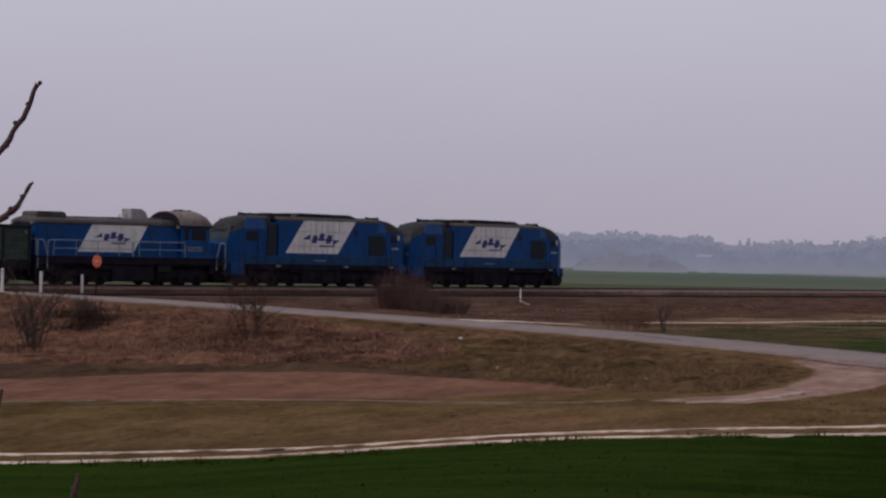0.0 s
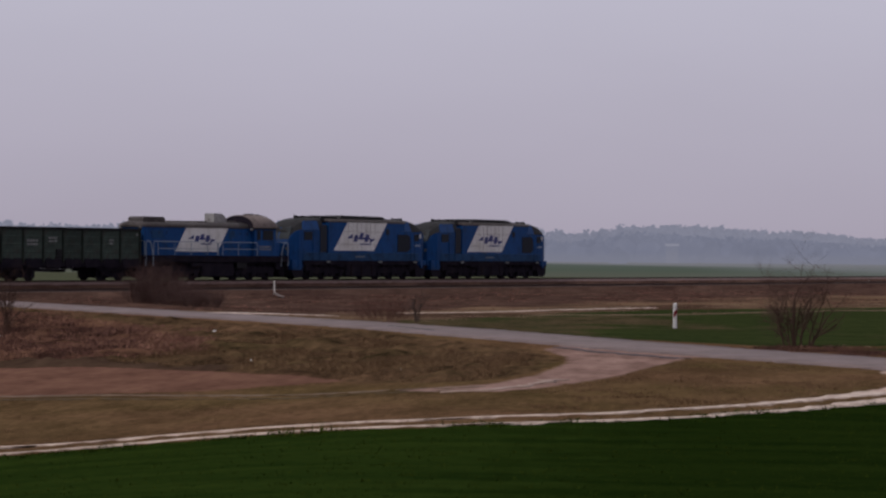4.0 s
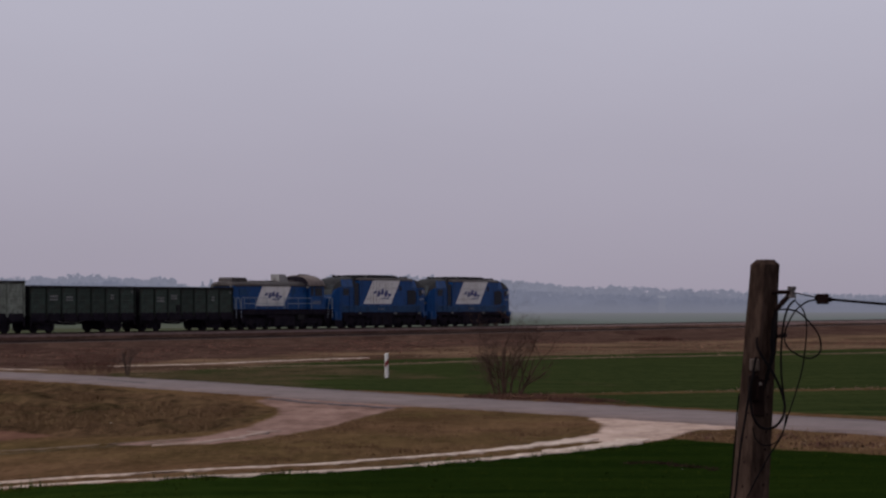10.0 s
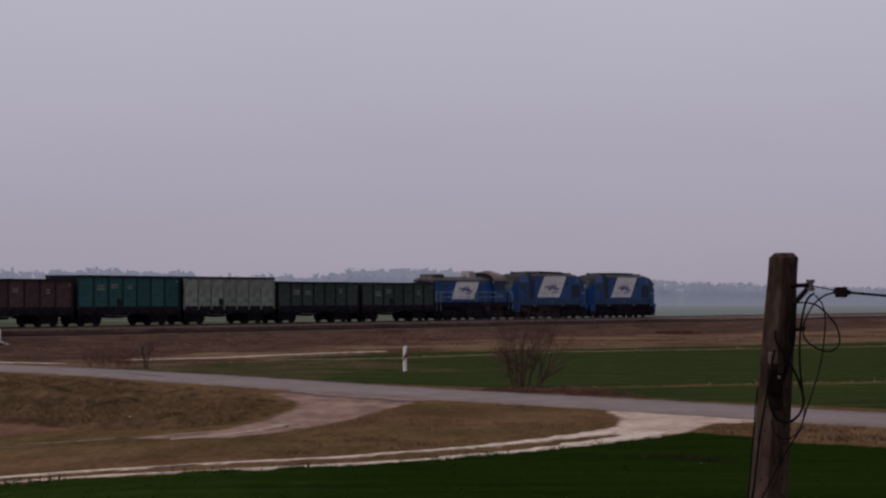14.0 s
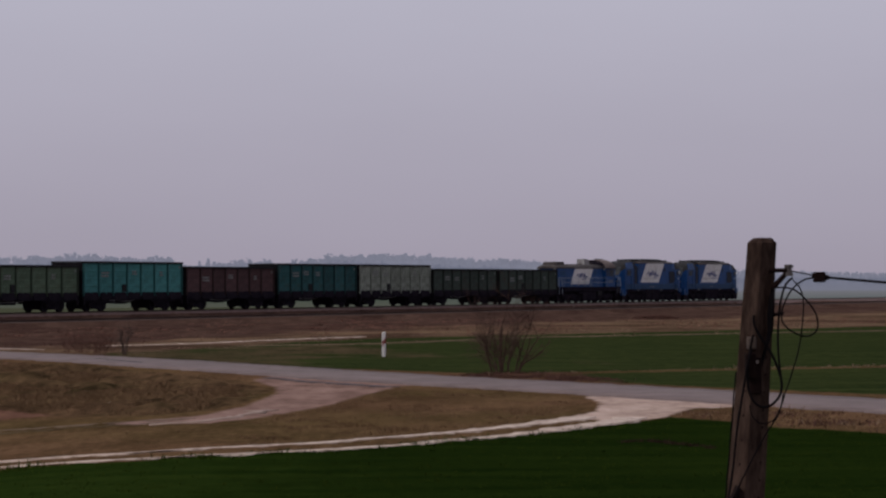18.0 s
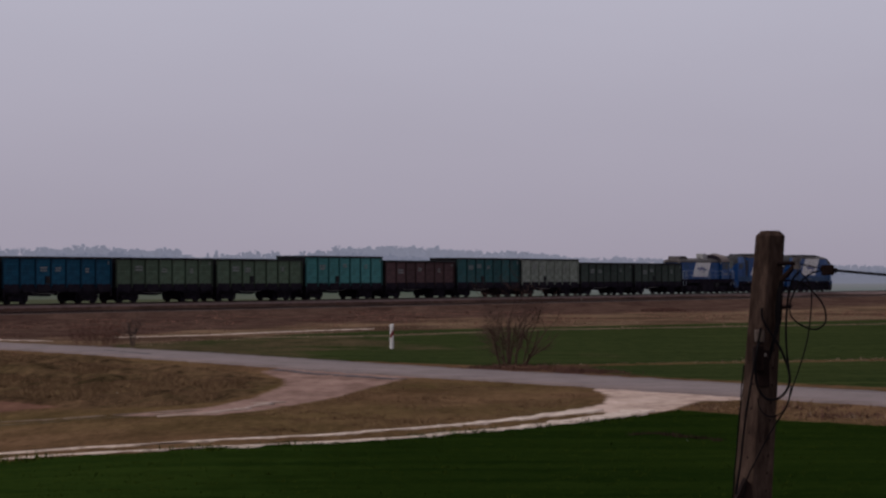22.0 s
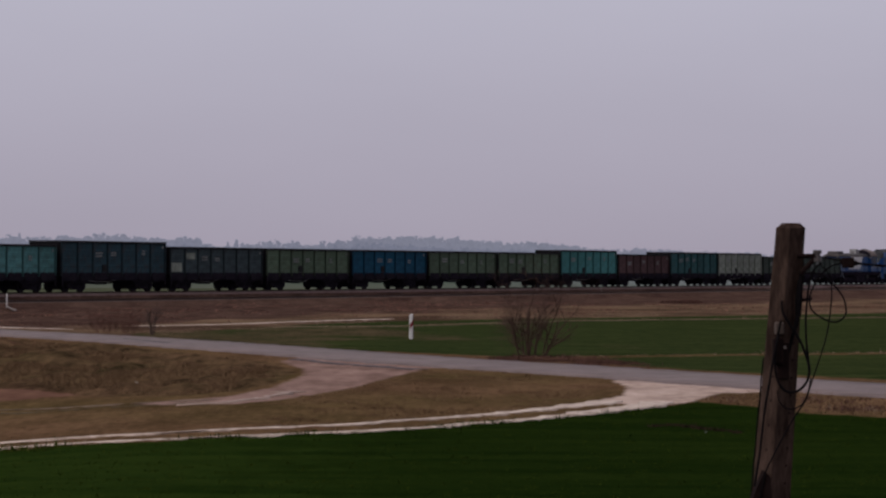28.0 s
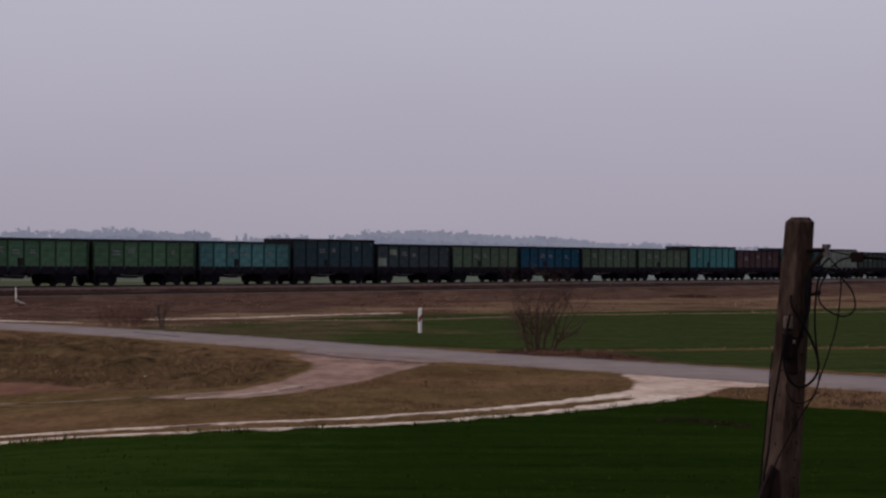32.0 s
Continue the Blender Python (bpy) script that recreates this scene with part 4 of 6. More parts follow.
def loco_bogie(parent, x):
    bm = bmesh.new()
    for s in (-1, 1):
        y = s * 1.12
        prism(bm, [(-2.5, .62), (-2.5, .86), (-2.2, .98), (2.2, .98), (2.5, .86), (2.5, .62), (2.15, .5), (-2.15, .5)], y - .07, y + .07, "y")
        for a in (-1.85, 0, 1.85):
            box(bm, a - .2, a + .2, y - .14, y + .14, .32, .74)
        for a in (-1.25, -.6, .6, 1.25):
            rod(bm, (a, y, .62), (a, y, 1.12), .11, sides=8)
        for a in (-.95, .95):
            box(bm, a - .12, a + .12, y - .05, y + .15, .35, .7)
    box(bm, -2.62, 2.62, -1.0, 1.0, .17, 1.22)
    for s in (-1, 1):
        for a in (-.92, .92):
            prism(bm, [(a - .5, .95), (a + .5, .95), (a + .30, .24), (a - .30, .24)], s * 1.06 - .04, s * 1.06 + .04, "y")
    b = part("bogie", bm, SOOT, parent)
    b.location = (x, 0, 0)
    for a in (-1.85, 0, 1.85):
        w = new("wheelset", LOCO_WHEEL)
        w.parent = b
        w.location = (a, 0, LOCO_WHEEL_R)
    return b


def underfloor_gear(root, y, spots):
    """Tanks, boxes and pipes hung below a locomotive's frame."""
    for kind, x, l, z, r in spots:
        for s in (-1, 1):
            bm = bmesh.new()
            if kind == "air_tank":
                rod(bm, (x - l, s * y, z), (x + l, s * y, z), r, sides=14)
                for k in (-.6, .6):
                    rod(bm, (x + l * k - .03, s * y, z), (x + l * k + .03, s * y, z), r + .015, sides=14)
            elif kind == "pipe":
                tube(bm, [(x - l, s * y, z + .15), (x - l + .1, s * y, z), (x + l - .1, s * y, z), (x + l, s * y, z + .15)], r, 6)
            else:
                box(bm, x - l, x + l, s * y - .1, s * y + .1, z - r, z + r, .03)
            part(kind, bm, TRIM_DARK if kind == "battery_box" else SOOT, root)


def slanted_panel(bm, x0, x1, lean, z0, z1, y0, y1):
    prism(bm, [(x0, z0), (x1, z0), (x1 + lean, z1), (x0 + lean, z1)], y0, y1, "y")


def emblem(bm, cx, cz, size, y0, y1):
    """A plain arrow-and-bars device standing for an owner's mark."""
    def tri(p):
        prism(bm, [(cx + a * size, cz + c * size) for a, c in p], y0, y1, "y")
    tri([(-1.75, -.06), (-1.05, -.06), (-1.05, .30)])
    tri([(1.75, -.06), (1.05, -.06), (1.05, -.42)])
    for a, lo, h in ((-.95, -.30, .22), (-.30, -.14, .36), (.38, -.30, .26)):
        slanted_panel(bm, cx + a * size, cx + (a + .46) * size, .16 * size, cz + lo * size, cz + h * size, y0, y1)
    slanted_panel(bm, cx - .9 * size, cx + 1.0 * size, .05 * size, cz - .10 * size, cz + .02 * size, y0 - .002, y1 + .002)
    slanted_panel(bm, cx - .2 * size, cx + 1.2 * size, .05 * size, cz - .52 * size, cz - .42 * size, y0, y1)


def big_loco():
    """Double-cab diesel locomotive, 17.5 m; +x is the way it goes, the near side is -y."""
    root = thing("diesel_locomotive", label="blue double-cab diesel locomotive with white slanted panel", category="locomotive", group="locomotives of the train")
    w = 1.46

    def ring(x, hw, zs, zb=1.46):
        return [(x, -hw, zb), (x, -hw, 2.1), (x, -hw, zs), (x, hw, zs), (x, hw, 2.1), (x, hw, zb)]
    bm = bmesh.new()
    ends = [(8.62, .98, 2.85, 1.15), (8.50, 1.10, 3.20, 1.0), (8.2, 1.27, 3.62, .9), (7.8, w - .02, 3.78, .9), (7.45, w - .01, 3.80, 1.46), (5.46, w, 3.82, 1.46), (5.44, w - .02, 4.42, 1.46), (5.20, w - .02, 4.42, 1.46), (5.18, w, 4.45, 1.46)]
    rear = [(-q[0], *q[1:]) for q in ends[:6]] + [(-5.36, w, 3.82, 1.46), (-5.35, 1.22, 4.3, 1.46), (-4.30, 1.22, 4.3, 1.46), (-4.29, w, 4.45, 1.46)]
    loft(bm, [ring(*q) for q in rear] + [ring(*q) for q in ends[::-1]])
    part("body", bm, BLUE, root)

    def roof_ring(x, hw, zs, zt):
        n = 11
        return [(x, -hw * math.cos(math.pi * k / (n - 1)), zs + (zt - zs) * math.sin(math.pi * k / (n - 1)) ** .6) for k in range(n)] + [(x, hw, zs - .03), (x, -hw, zs - .03)]

    def cab_ring(x, hw, zs, top, zt):
        return [(x, -hw, zs), (x, -top, zt - .20), (x, -top * .62, zt - .04), (x, -top * .25, zt), (x, top * .25, zt), (x, top * .62, zt - .04), (x, top, zt - .20), (x, hw, zs), (x, hw, zs - .04), (x, -hw, zs - .04)]
    bm = bmesh.new()
    loft(bm, [roof_ring(x, w + .012, 4.455, 4.74) for x in (-4.32, 5.6)])
    part("roof", bm, ROOF_DUST, root, "dusty grey-brown rounded roof", True)
    for end in (-1, 1):
        bm = bmesh.new()
        cabs = [(8.40, 1.12, 3.50, .90, 3.74), (8.16, 1.26, 3.66, 1.02, 4.10), (7.72, w - .02, 3.79, 1.12, 4.40), (7.2, w, 3.81, 1.18, 4.60), (6.5, w, 3.82, 1.20, 4.72), (5.45, w, 3.83, 1.20, 4.76), (4.9, w, 3.84, 1.20, 4.76)]
        loft(bm, [cab_ring(end * q[0], *q[1:]) for q in cabs])
        part("cab_roof", bm, ROOF_GREY, root, "soot-grey domed cab roof")
        for s in (-1, 1):
            bm = bmesh.new()
            x0, x1 = sorted((end * 7.5, end * 5.45)) if end < 0 else sorted((end * 6.35, end * 5.1))
            top_in = .35 if end < 0 else .12
            n0 = [(x0, 1.482, 3.80), (x1, 1.482, 3.80), (x1, 1.245, 4.50), (x0 + top_in, 1.245, 4.50)] if end < 0 else [(x0, 1.482, 3.80), (x1, 1.482, 3.80), (x1 - top_in, 1.245, 4.56), (x0, 1.245, 4.56)]
            add_faces(bm, [(a, s * b, c) for a, b, c in n0] + [(a, s * (b - .07), c - .02) for a, b, c in n0],
                      [(0, 1, 2, 3), (7, 6, 5, 4), (0, 4, 5, 1), (1, 5, 6, 2), (2, 6, 7, 3), (3, 7, 4, 0)])
            part("cab_shoulder", bm, BLUE, root)
    bm = bmesh.new()
    box(bm, -7.35, 7.35, -w - .015, w + .015, 1.46, 2.06, .02)
    part("sill", bm, BLUE_SILL, root, "faded dusty blue sill")
    for s in (-1, 1):
        y0, y1 = (-w - .012, -w + .02) if s < 0 else (w - .02, w + .012)
        bm = bmesh.new()
        slanted_panel(bm, -3.62, 1.42, 1.72, 2.24, 4.47, y0, y1)
        p = part("white_panel", bm, WHITE, root, "dirty white slanted panel")
        bm = bmesh.new()
        e0, e1 = (-w - .020, -w - .006) if s < 0 else (w + .006, w + .020)
        emblem(bm, -.2, 3.25, 1.05, e0, e1)
        part("emblem", bm, NAVY, p, "navy arrow and bars")
        for k in range(9):
            bm = bmesh.new()
            x = -2.95 + k * .56
            lo = 2.28 if x < 1.35 else 2.28 + (x - 1.35) * 1.30
            hi = 4.44 if x > -1.85 else 4.44 - (-1.85 - x) * 1.28
            box(bm, x - .014, x + .014, e0 + (.004 if s < 0 else 0), e1 - (0 if s < 0 else .004), lo, hi)
            part("panel_seam", bm, ROOF_TAN, p)
        for z in (2.72, 3.72):
            bm = bmesh.new()
            box(bm, -3.6 + (z - 2.24) * .78, 1.36 + (z - 2.24) * .76, e0 + (.005 if s < 0 else 0), e1 - (0 if s < 0 else .005), z - .012, z + .012)
            part("panel_seam", bm, ROOF_TAN, p)
        # the door recess's shade is a flat dark plate flush with the side
        for name, x0, x1, z0, z1, mat in (("side_window", -7.25, -6.25, 3.02, 3.66, GLASS), ("door_recess", -5.30, -4.50, 2.10, 4.18, GRILLE), ("intake_grille", 2.98, 3.42, 3.52, 3.98, GRILLE), ("cab_window", 6.75, 7.35, 3.05, 3.6, GLASS)):
            bm = bmesh.new()
            box(bm, x0, x1, y0 - (.01 if s < 0 else -.002), y1 + (.01 if s > 0 else -.002), z0, z1, .02)
            part(name, bm, mat, root)
        bm = bmesh.new()
        prism(bm, [(4.5, 2.16), (5.75, 2.16), (6.2, 2.42), (6.2, 3.3), (5.9, 3.56), (4.5, 3.56)], y0 - (.01 if s < 0 else -.002), y1 + (.01 if s > 0 else -.002), "y")
        grille = part("radiator_grille", bm, GRILLE, root)
        for k in range(11):
            bm = bmesh.new()
            z = 2.26 + k * .115
            box(bm, 4.55, 5.72 if k < 2 else 6.12, y0 - (.03 if s < 0 else -.01), y1 + (.03 if s > 0 else -.01), z, z + .045)
            part("slat", bm, GRILLE, grille)
        for x0, x1 in ((-6.2, -5.45), (6.3, 6.7)):
            bm = bmesh.new()
            box(bm, x0, x1, y0 - .004, y1 + .004, 2.1, 3.66, .012)
            part("cab_door", bm, BLUE, root)
        for k, x in enumerate((-4.1, -2.6, -1.1, .4, 1.9, 3.4)):
            bm = bmesh.new()
            box(bm, x, x + .9, s * (w + .02) - .006, s * (w + .02) + .006, 1.6, 1.92, .005)
            part("sill_hatch", bm, BLUE_SILL, root)
        for x in (-4.45, 2.1, 6.7):
            bm = bmesh.new()
            box(bm, x, x + .42, s * 1.44 - .03, s * 1.44 + .03, 1.30, 1.42)
            part("step_plate", bm, MARKING, root, "worn pale step plate")
        for x in (-6.22, -5.42, 6.25, 6.75):
            bm = bmesh.new()
            yy = s * (w + .07)
            tube(bm, [(x, s * w, 1.5), (x, yy, 1.55), (x, yy, 3.0), (x, s * w, 3.05)], .02, 6)
            part("handrail", bm, BLUE_SILL, root)
        bm = bmesh.new()
        rough_bars(bm, random.Random(7), 6.85, 2.62, .72, .15, y0 - .004, y1 + .004, 1)
        part("marking", bm, RAIL_WHITE, root, "white stencilled bars")
        bm = bmesh.new()
        rough_bars(bm, random.Random(5), -.9, 1.72, 1.1, .08, s * (w + .03) - .004, s * (w + .03) + .004, 1)
        part("marking", bm, MARKING, root, "faded stencilled bars")
        # a small white block added as a pale mark near the nose
        bm = bmesh.new()
        box(bm, 7.42, 7.56, s * (w + .05) - .05, s * (w + .05) + .05, 3.28, 3.62, .02)
        part("mirror", bm, WHITE, root, "small pale mark on the cab side")
    for end in (-1, 1):
        bm = bmesh.new()
        prism(bm, [(end * 8.44, 3.12), (end * 8.60, 3.08), (end * 8.24, 3.98), (end * 8.08, 4.02)], -1.04, 1.04, "y")
        win = part("windscreen", bm, DUSTY_GLASS, root, "dust-greyed windscreen")
        bm = bmesh.new()
        prism(bm, [(end * 8.45, 3.10), (end * 8.62, 3.06), (end * 8.26, 4.0), (end * 8.10, 4.04)], -.05, .05, "y")
        part("window_bar", bm, BLUE, win)
        for y in (-.85, .85):
            bm = bmesh.new()
            rod(bm, (end * 8.50, y, 2.35), (end * 8.63, y, 2.35), .13, sides=14)
            part("headlamp", bm, LAMP_GLASS, root)
            bm = bmesh.new()
            rod(bm, (end * 8.45, y * 1.03, 1.05), (end * 8.78, y * 1.03, 1.05), .09, sides=10)
            rod(bm, (end * 8.76, y * 1.03, 1.05), (end * 8.82, y * 1.03, 1.05), .24, sides=16)
            part("buffer", bm, SOOT, root)
        bm = bmesh.new()
        low = .74 if end < 0 else 1.12
        prism(bm, [(end * 7.02, 1.5), (end * 8.50, 1.5), (end * 8.48, low), (end * 7.45, low)], -1.36, 1.36, "y")
        part("skirt", bm, BLUE, root, "blue cab skirt")
        bm = bmesh.new()
        prism(bm, [(end * 6.9, 1.3), (end * 8.42, 1.15), (end * 8.46, .55), (end * 8.30, .26), (end * 8.02, .15), (end * 7.3, .15)], -1.30, 1.30, "y")
        part("rail_guard", bm, SOOT, root, "black rounded rail guard")
        bm = bmesh.new()
        box(bm, min(end * 8.4, end * 8.85), max(end * 8.4, end * 8.85), -.16, .16, .9, 1.2, .03)
        part("coupler", bm, SOOT, root)
        loco_bogie(root, end * 4.3)
    bm = bmesh.new()
    box(bm, -1.95, 1.95, -1.36, 1.36, .17, 1.40, .12)
    tank = part("fuel_tank", bm, SOOT, root)
    for x in (-1.3, 0, 1.3):
        bm = bmesh.new()
        box(bm, x - .04, x + .04, -1.385, -1.34, .3, 1.3, .01)
        part("tank_strap", bm, IRON, tank)
    bm = bmesh.new()
    box(bm, -7.3, 7.3, -w + .03, w - .03, 1.12, 1.50)
    part("frame", bm, SOOT, root)
    underfloor_gear(root, 1.26, (("battery_box", 0, .8, 1.22, .16), ("air_tank", -2.6, .5, 1.0, .15), ("pipe", 4.3, 2.2, 1.16, .035), ("pipe", -4.6, 2.0, 1.16, .035), ("sand_box", 6.6, .32, .95, .26), ("sand_box", -6.6, .32, .95, .26)))
    # what stands on the roof
    bm = bmesh.new()
    prism(bm, [(-2.42, 4.62), (-1.98, 4.97), (3.05, 4.94), (4.02, 4.64)], -.98, .98, "y")
    hatch = part("roof_hatch", bm, ROOF_GREY, root, "soot-black raised engine hatch")
    for k in range(6):
        bm = bmesh.new()
        x = -1.7 + k * .85
        box(bm, x, x + .07, -1.0, 1.0, 4.66, 4.985 - k * .005, .01)
        part("hatch_rib", bm, ROOF_GREY, hatch)
    bm = bmesh.new()
    box(bm, -4.75, -2.68, -1.0, 1.0, 4.5, 4.90, .04)
    fan = part("fan_box", bm, ROOF_GREY, root, "black radiator fan housing")
    for x in (-4.2, -3.2):
        bm = bmesh.new()
        rod(bm, (x, 0, 4.88), (x, 0, 4.93), .42, sides=20)
        part("fan_ring", bm, ROOF_GREY, fan)
    for name, x, l, h, ww in (("horn", -6.55, .10, .17, .12), ("aerial_box", -6.1, .20, .12, .25), ("horn", -5.6, .08, .15, .10), ("roof_box", -5.15, .22, .10, .5), ("roof_box", 4.75, .35, .02, .6), ("horn", 5.75, .08, .14, .10), ("aerial_box", 6.2, .24, .10, .3), ("horn", 6.75, .12, .13, .15)):
        bm = bmesh.new()
        box(bm, x - l, x + l, -ww, ww, 4.6, 4.76 + h, .03)
        part(name, bm, ROOF_GREY, root)
    return root


CHIMNEY = material("pale_chimney", (0.16, 0.15, 0.155), (0.26, 0.25, 0.25), 0.7, size=0.8, dirt=(0.06, 0.05, 0.05))


def hood_loco():
    """Hood-type shunter with a cab towards the front, 16 m."""
    root = thing("shunting_locomotive", label="blue hood shunting locomotive with white handrails and panel", category="locomotive", group="locomotives of the train")
    bm = bmesh.new()
    box(bm, -7.9, 7.9, -1.5, 1.5, 1.30, 1.62, .03)
    box(bm, -7.6, 7.6, -.9, .9, .6, 1.3)
    part("deck", bm, SOOT, root)
    underfloor_gear(root, 1.36, (("battery_box", 2.55, .55, 1.06, .22), ("air_tank", -2.5, .6, 1.08, .17), ("pipe", 4.6, 2.0, 1.2, .03), ("pipe", -4.8, 2.0, 1.2, .03), ("sand_box", 6.75, .28, 1.0, .26), ("sand_box", -6.75, .28, 1.0, .26)))
    bm = bmesh.new()
    box(bm, -7.9, 7.9, -1.51, 1.51, 1.625, 1.78, .02)
    part("walkway_edge", bm, SOOT, root, "sooty walkway edge")

    def arch(x, hw, zs, zt, n=13):
        return [(x, -hw * math.cos(math.pi * k / (n - 1)), zs + (zt - zs) * math.sin(math.pi * k / (n - 1)) ** .8) for k in range(n)] + [(x, hw, zs - .04), (x, -hw, zs - .04)]
    bm = bmesh.new()
    box(bm, -7.80, 3.95, -1.20, 1.20, 1.56, 3.86, .05)
    part("engine_hood", bm, BLUE, root)
    bm = bmesh.new()
    loft(bm, [arch(-7.92, .8, 3.80, 4.0), arch(-7.86, 1.16, 3.80, 4.12), arch(-7.6, 1.25, 3.81, 4.21), arch(3.92, 1.25, 3.84, 4.25)])
    part("hood_roof", bm, ROOF_DUST, root, "dusty hood roof rounded at its end", True)
    bm = bmesh.new()
    box(bm, 6.4, 7.3, -1.1, 1.1, 1.56, 2.82, .08)
    part("short_hood", bm, BLUE, root)
    bm = bmesh.new()
    box(bm, 3.9, 6.42, -1.47, 1.47, 1.56, 3.90, .05)
    part("cab", bm, BLUE, root)
    bm = bmesh.new()
    loft(bm, [arch(3.72, 1.58, 3.84, 4.82), arch(5.95, 1.58, 3.86, 4.84), arch(6.35, 1.55, 3.86, 4.66), arch(6.66, 1.42, 3.86, 4.25)])
    part("cab_roof", bm, ROOF_TAN, root, "dusty beige arched cab roof", True)
    bm = bmesh.new()
    loft(bm, [arch(3.66, 1.50, 3.84, 4.75), arch(3.75, 1.50, 3.84, 4.75)])
    part("cab_end_panel", bm, SOOT, root, "dark arched end panel")
    for s in (-1, 1):
        bm = bmesh.new()
        box(bm, 3.68, 6.7, s * 1.56 - .05, s * 1.56 + .05, 3.78, 3.88, .015)
        part("gutter", bm, ROOF_GREY, root)
        w = 1.20
        y0, y1 = (-w - .014, -w + .02) if s < 0 else (w - .02, w + .014)
        bm = bmesh.new()
        slanted_panel(bm, -4.45, .10, 1.18, 2.06, 3.83, y0, y1)
        p = part("white_panel", bm, WHITE, root, "dirty white slanted panel")
        bm = bmesh.new()
        e0, e1 = (-w - .022, -w - .008) if s < 0 else (w + .008, w + .022)
        emblem(bm, -1.6, 3.02, .86, e0, e1)
        part("emblem", bm, NAVY, p, "navy arrow and bars")
        for x in (-7.25, -6.45, -5.65, 1.5, 2.3, 3.1):
            bm = bmesh.new()
            box(bm, x - .34, x + .34, y0, y1, 2.0, 3.7, .012)
            door = part("hood_door", bm, BLUE, root)
            for z in (2.3, 3.3):
                bm = bmesh.new()
                box(bm, x + .22, x + .30, y0 - .02 if s < 0 else y1 - .002, y0 + .002 if s < 0 else y1 + .02, z, z + .16)
                part("latch", bm, GRILLE, door)
        for x0, x1, z0, z1 in ((-6.9, -5.8, 3.0, 3.55), (1.3, 2.0, 3.1, 3.6)):
            bm = bmesh.new()
            box(bm, x0, x1, y0 - .012, y1 + .012, z0, z1, .01)
            part("louvre", bm, BLUE_SILL, root, "faded blue louvre")
        c0, c1 = (-1.495, -1.46) if s < 0 else (1.46, 1.495)
        for x0, x1 in ((4.2, 4.6), (4.85, 6.05)):
            bm = bmesh.new()
            box(bm, x0, x1, c0, c1, 2.95, 3.68, .012)
            part("side_window", bm, GLASS, root)
        bm = bmesh.new()
        rough_bars(bm, random.Random(9), 4.5, 2.4, 1.3, .10, c0, c1, 2)
        part("marking", bm, MARKING, root)
        for x, y, z in ((3.64, s * 1.45, 3.72), (-7.84, s * .95, 3.72)):
            bm = bmesh.new()
            bmesh.ops.create_icosphere(bm, subdivisions=2, radius=.12, matrix=Matrix.Translation((x, y, z)))
            part("marker_lamp", bm, LAMP_GLASS, root, "pale marker lamp")
        # walkway handrails
        y = s * 1.48
        for x0, x1 in ((-7.0, -.2), (-.1, 4.25)):
            bm = bmesh.new()
            tube(bm, [(x0 - .05, y, 1.25 if x0 < -5 else 1.8), (x0, y, 2.66), (x0 + .12, y, 2.76), (x1 - .12, y, 2.76), (x1, y, 2.66), (x1, y, 1.8)], .028, 6)
            part("handrail", bm, RAIL_WHITE, root, "pale painted handrail")
            bm = bmesh.new()
            rod(bm, (x0 + .45, y, 2.26), (x1, y, 2.26), .022, sides=6)
            part("mid_rail", bm, RAIL_WHITE, root)
            x = x0 + .45
            while x < x1 - .4:
                bm = bmesh.new()
                rod(bm, (x, y, 1.8), (x, y, 2.76), .022, sides=6)
                part("stanchion", bm, RAIL_WHITE, root)
                x += 1.75
        for end in (-1, 1):
            bm = bmesh.new()
            x = end * 7.80
            tube(bm, [(x, y, 1.0), (x, y, 2.68), (x - end * .10, y, 2.78), (x - end * .42, y, 2.76), (x - end * .52, y, 2.60), (x - end * .74, y, 1.9), (x - end * .76, y, 1.0)], .034, 6)
            part("step_rail", bm, RAIL_WHITE, root, "pale painted step rail")
            for z in (.45, .8, 1.12):
                bm = bmesh.new()
                box(bm, min(x, x - end * .8), max(x, x - end * .8), s * 1.3 - .18, s * 1.3 + .18, z, z + .04)
                part("step", bm, SOOT, root)
    for end in (-1, 1):
        bm = bmesh.new()
        x = end * 7.86
        tube(bm, [(x, -1.4, 1.7), (x, -1.4, 2.72), (x, -1.3, 2.80), (x, -.4, 2.80), (x, -.4, 1.7)], .03, 6)
        tube(bm, [(x, 1.4, 1.7), (x, 1.4, 2.72), (x, 1.3, 2.80), (x, .4, 2.80), (x, .4, 1.7)], .03, 6)
        part("end_rail", bm, RAIL_WHITE, root, "pale painted end rail")
        for y in (-.85, .85):
            bm = bmesh.new()
            rod(bm, (end * 7.85, y, 1.05), (end * 8.0, y, 1.05), .09, sides=10)
            rod(bm, (end * 7.98, y, 1.05), (end * 8.04, y, 1.05), .23, sides=16)
            part("buffer", bm, SOOT, root)
            bm = bmesh.new()
            rod(bm, (end * (7.78 if end < 0 else 7.28), y * .8, 2.45), (end * (7.88 if end < 0 else 7.36), y * .8, 2.45), .12, sides=12)
            part("headlamp", bm, LAMP_GLASS, root)
        bm = bmesh.new()
        box(bm, min(end * 7.8, end * 8.08), max(end * 7.8, end * 8.08), -.16, .16, .9, 1.2, .03)
        part("coupler", bm, SOOT, root)
        bm = bmesh.new()
        box(bm, min(end * 7.7, end * 7.9), max(end * 7.7, end * 7.9), -1.45, 1.45, .75, 1.32, .03)
        part("buffer_beam", bm, SOOT, root)
        bm = bmesh.new()
        prism(bm, [(end * 6.9, 1.1), (end * 7.8, 1.1), (end * 7.7, .22), (end * 7.2, .22)], -1.2, 1.2, "y")
        part("rail_guard", bm, SOOT, root)
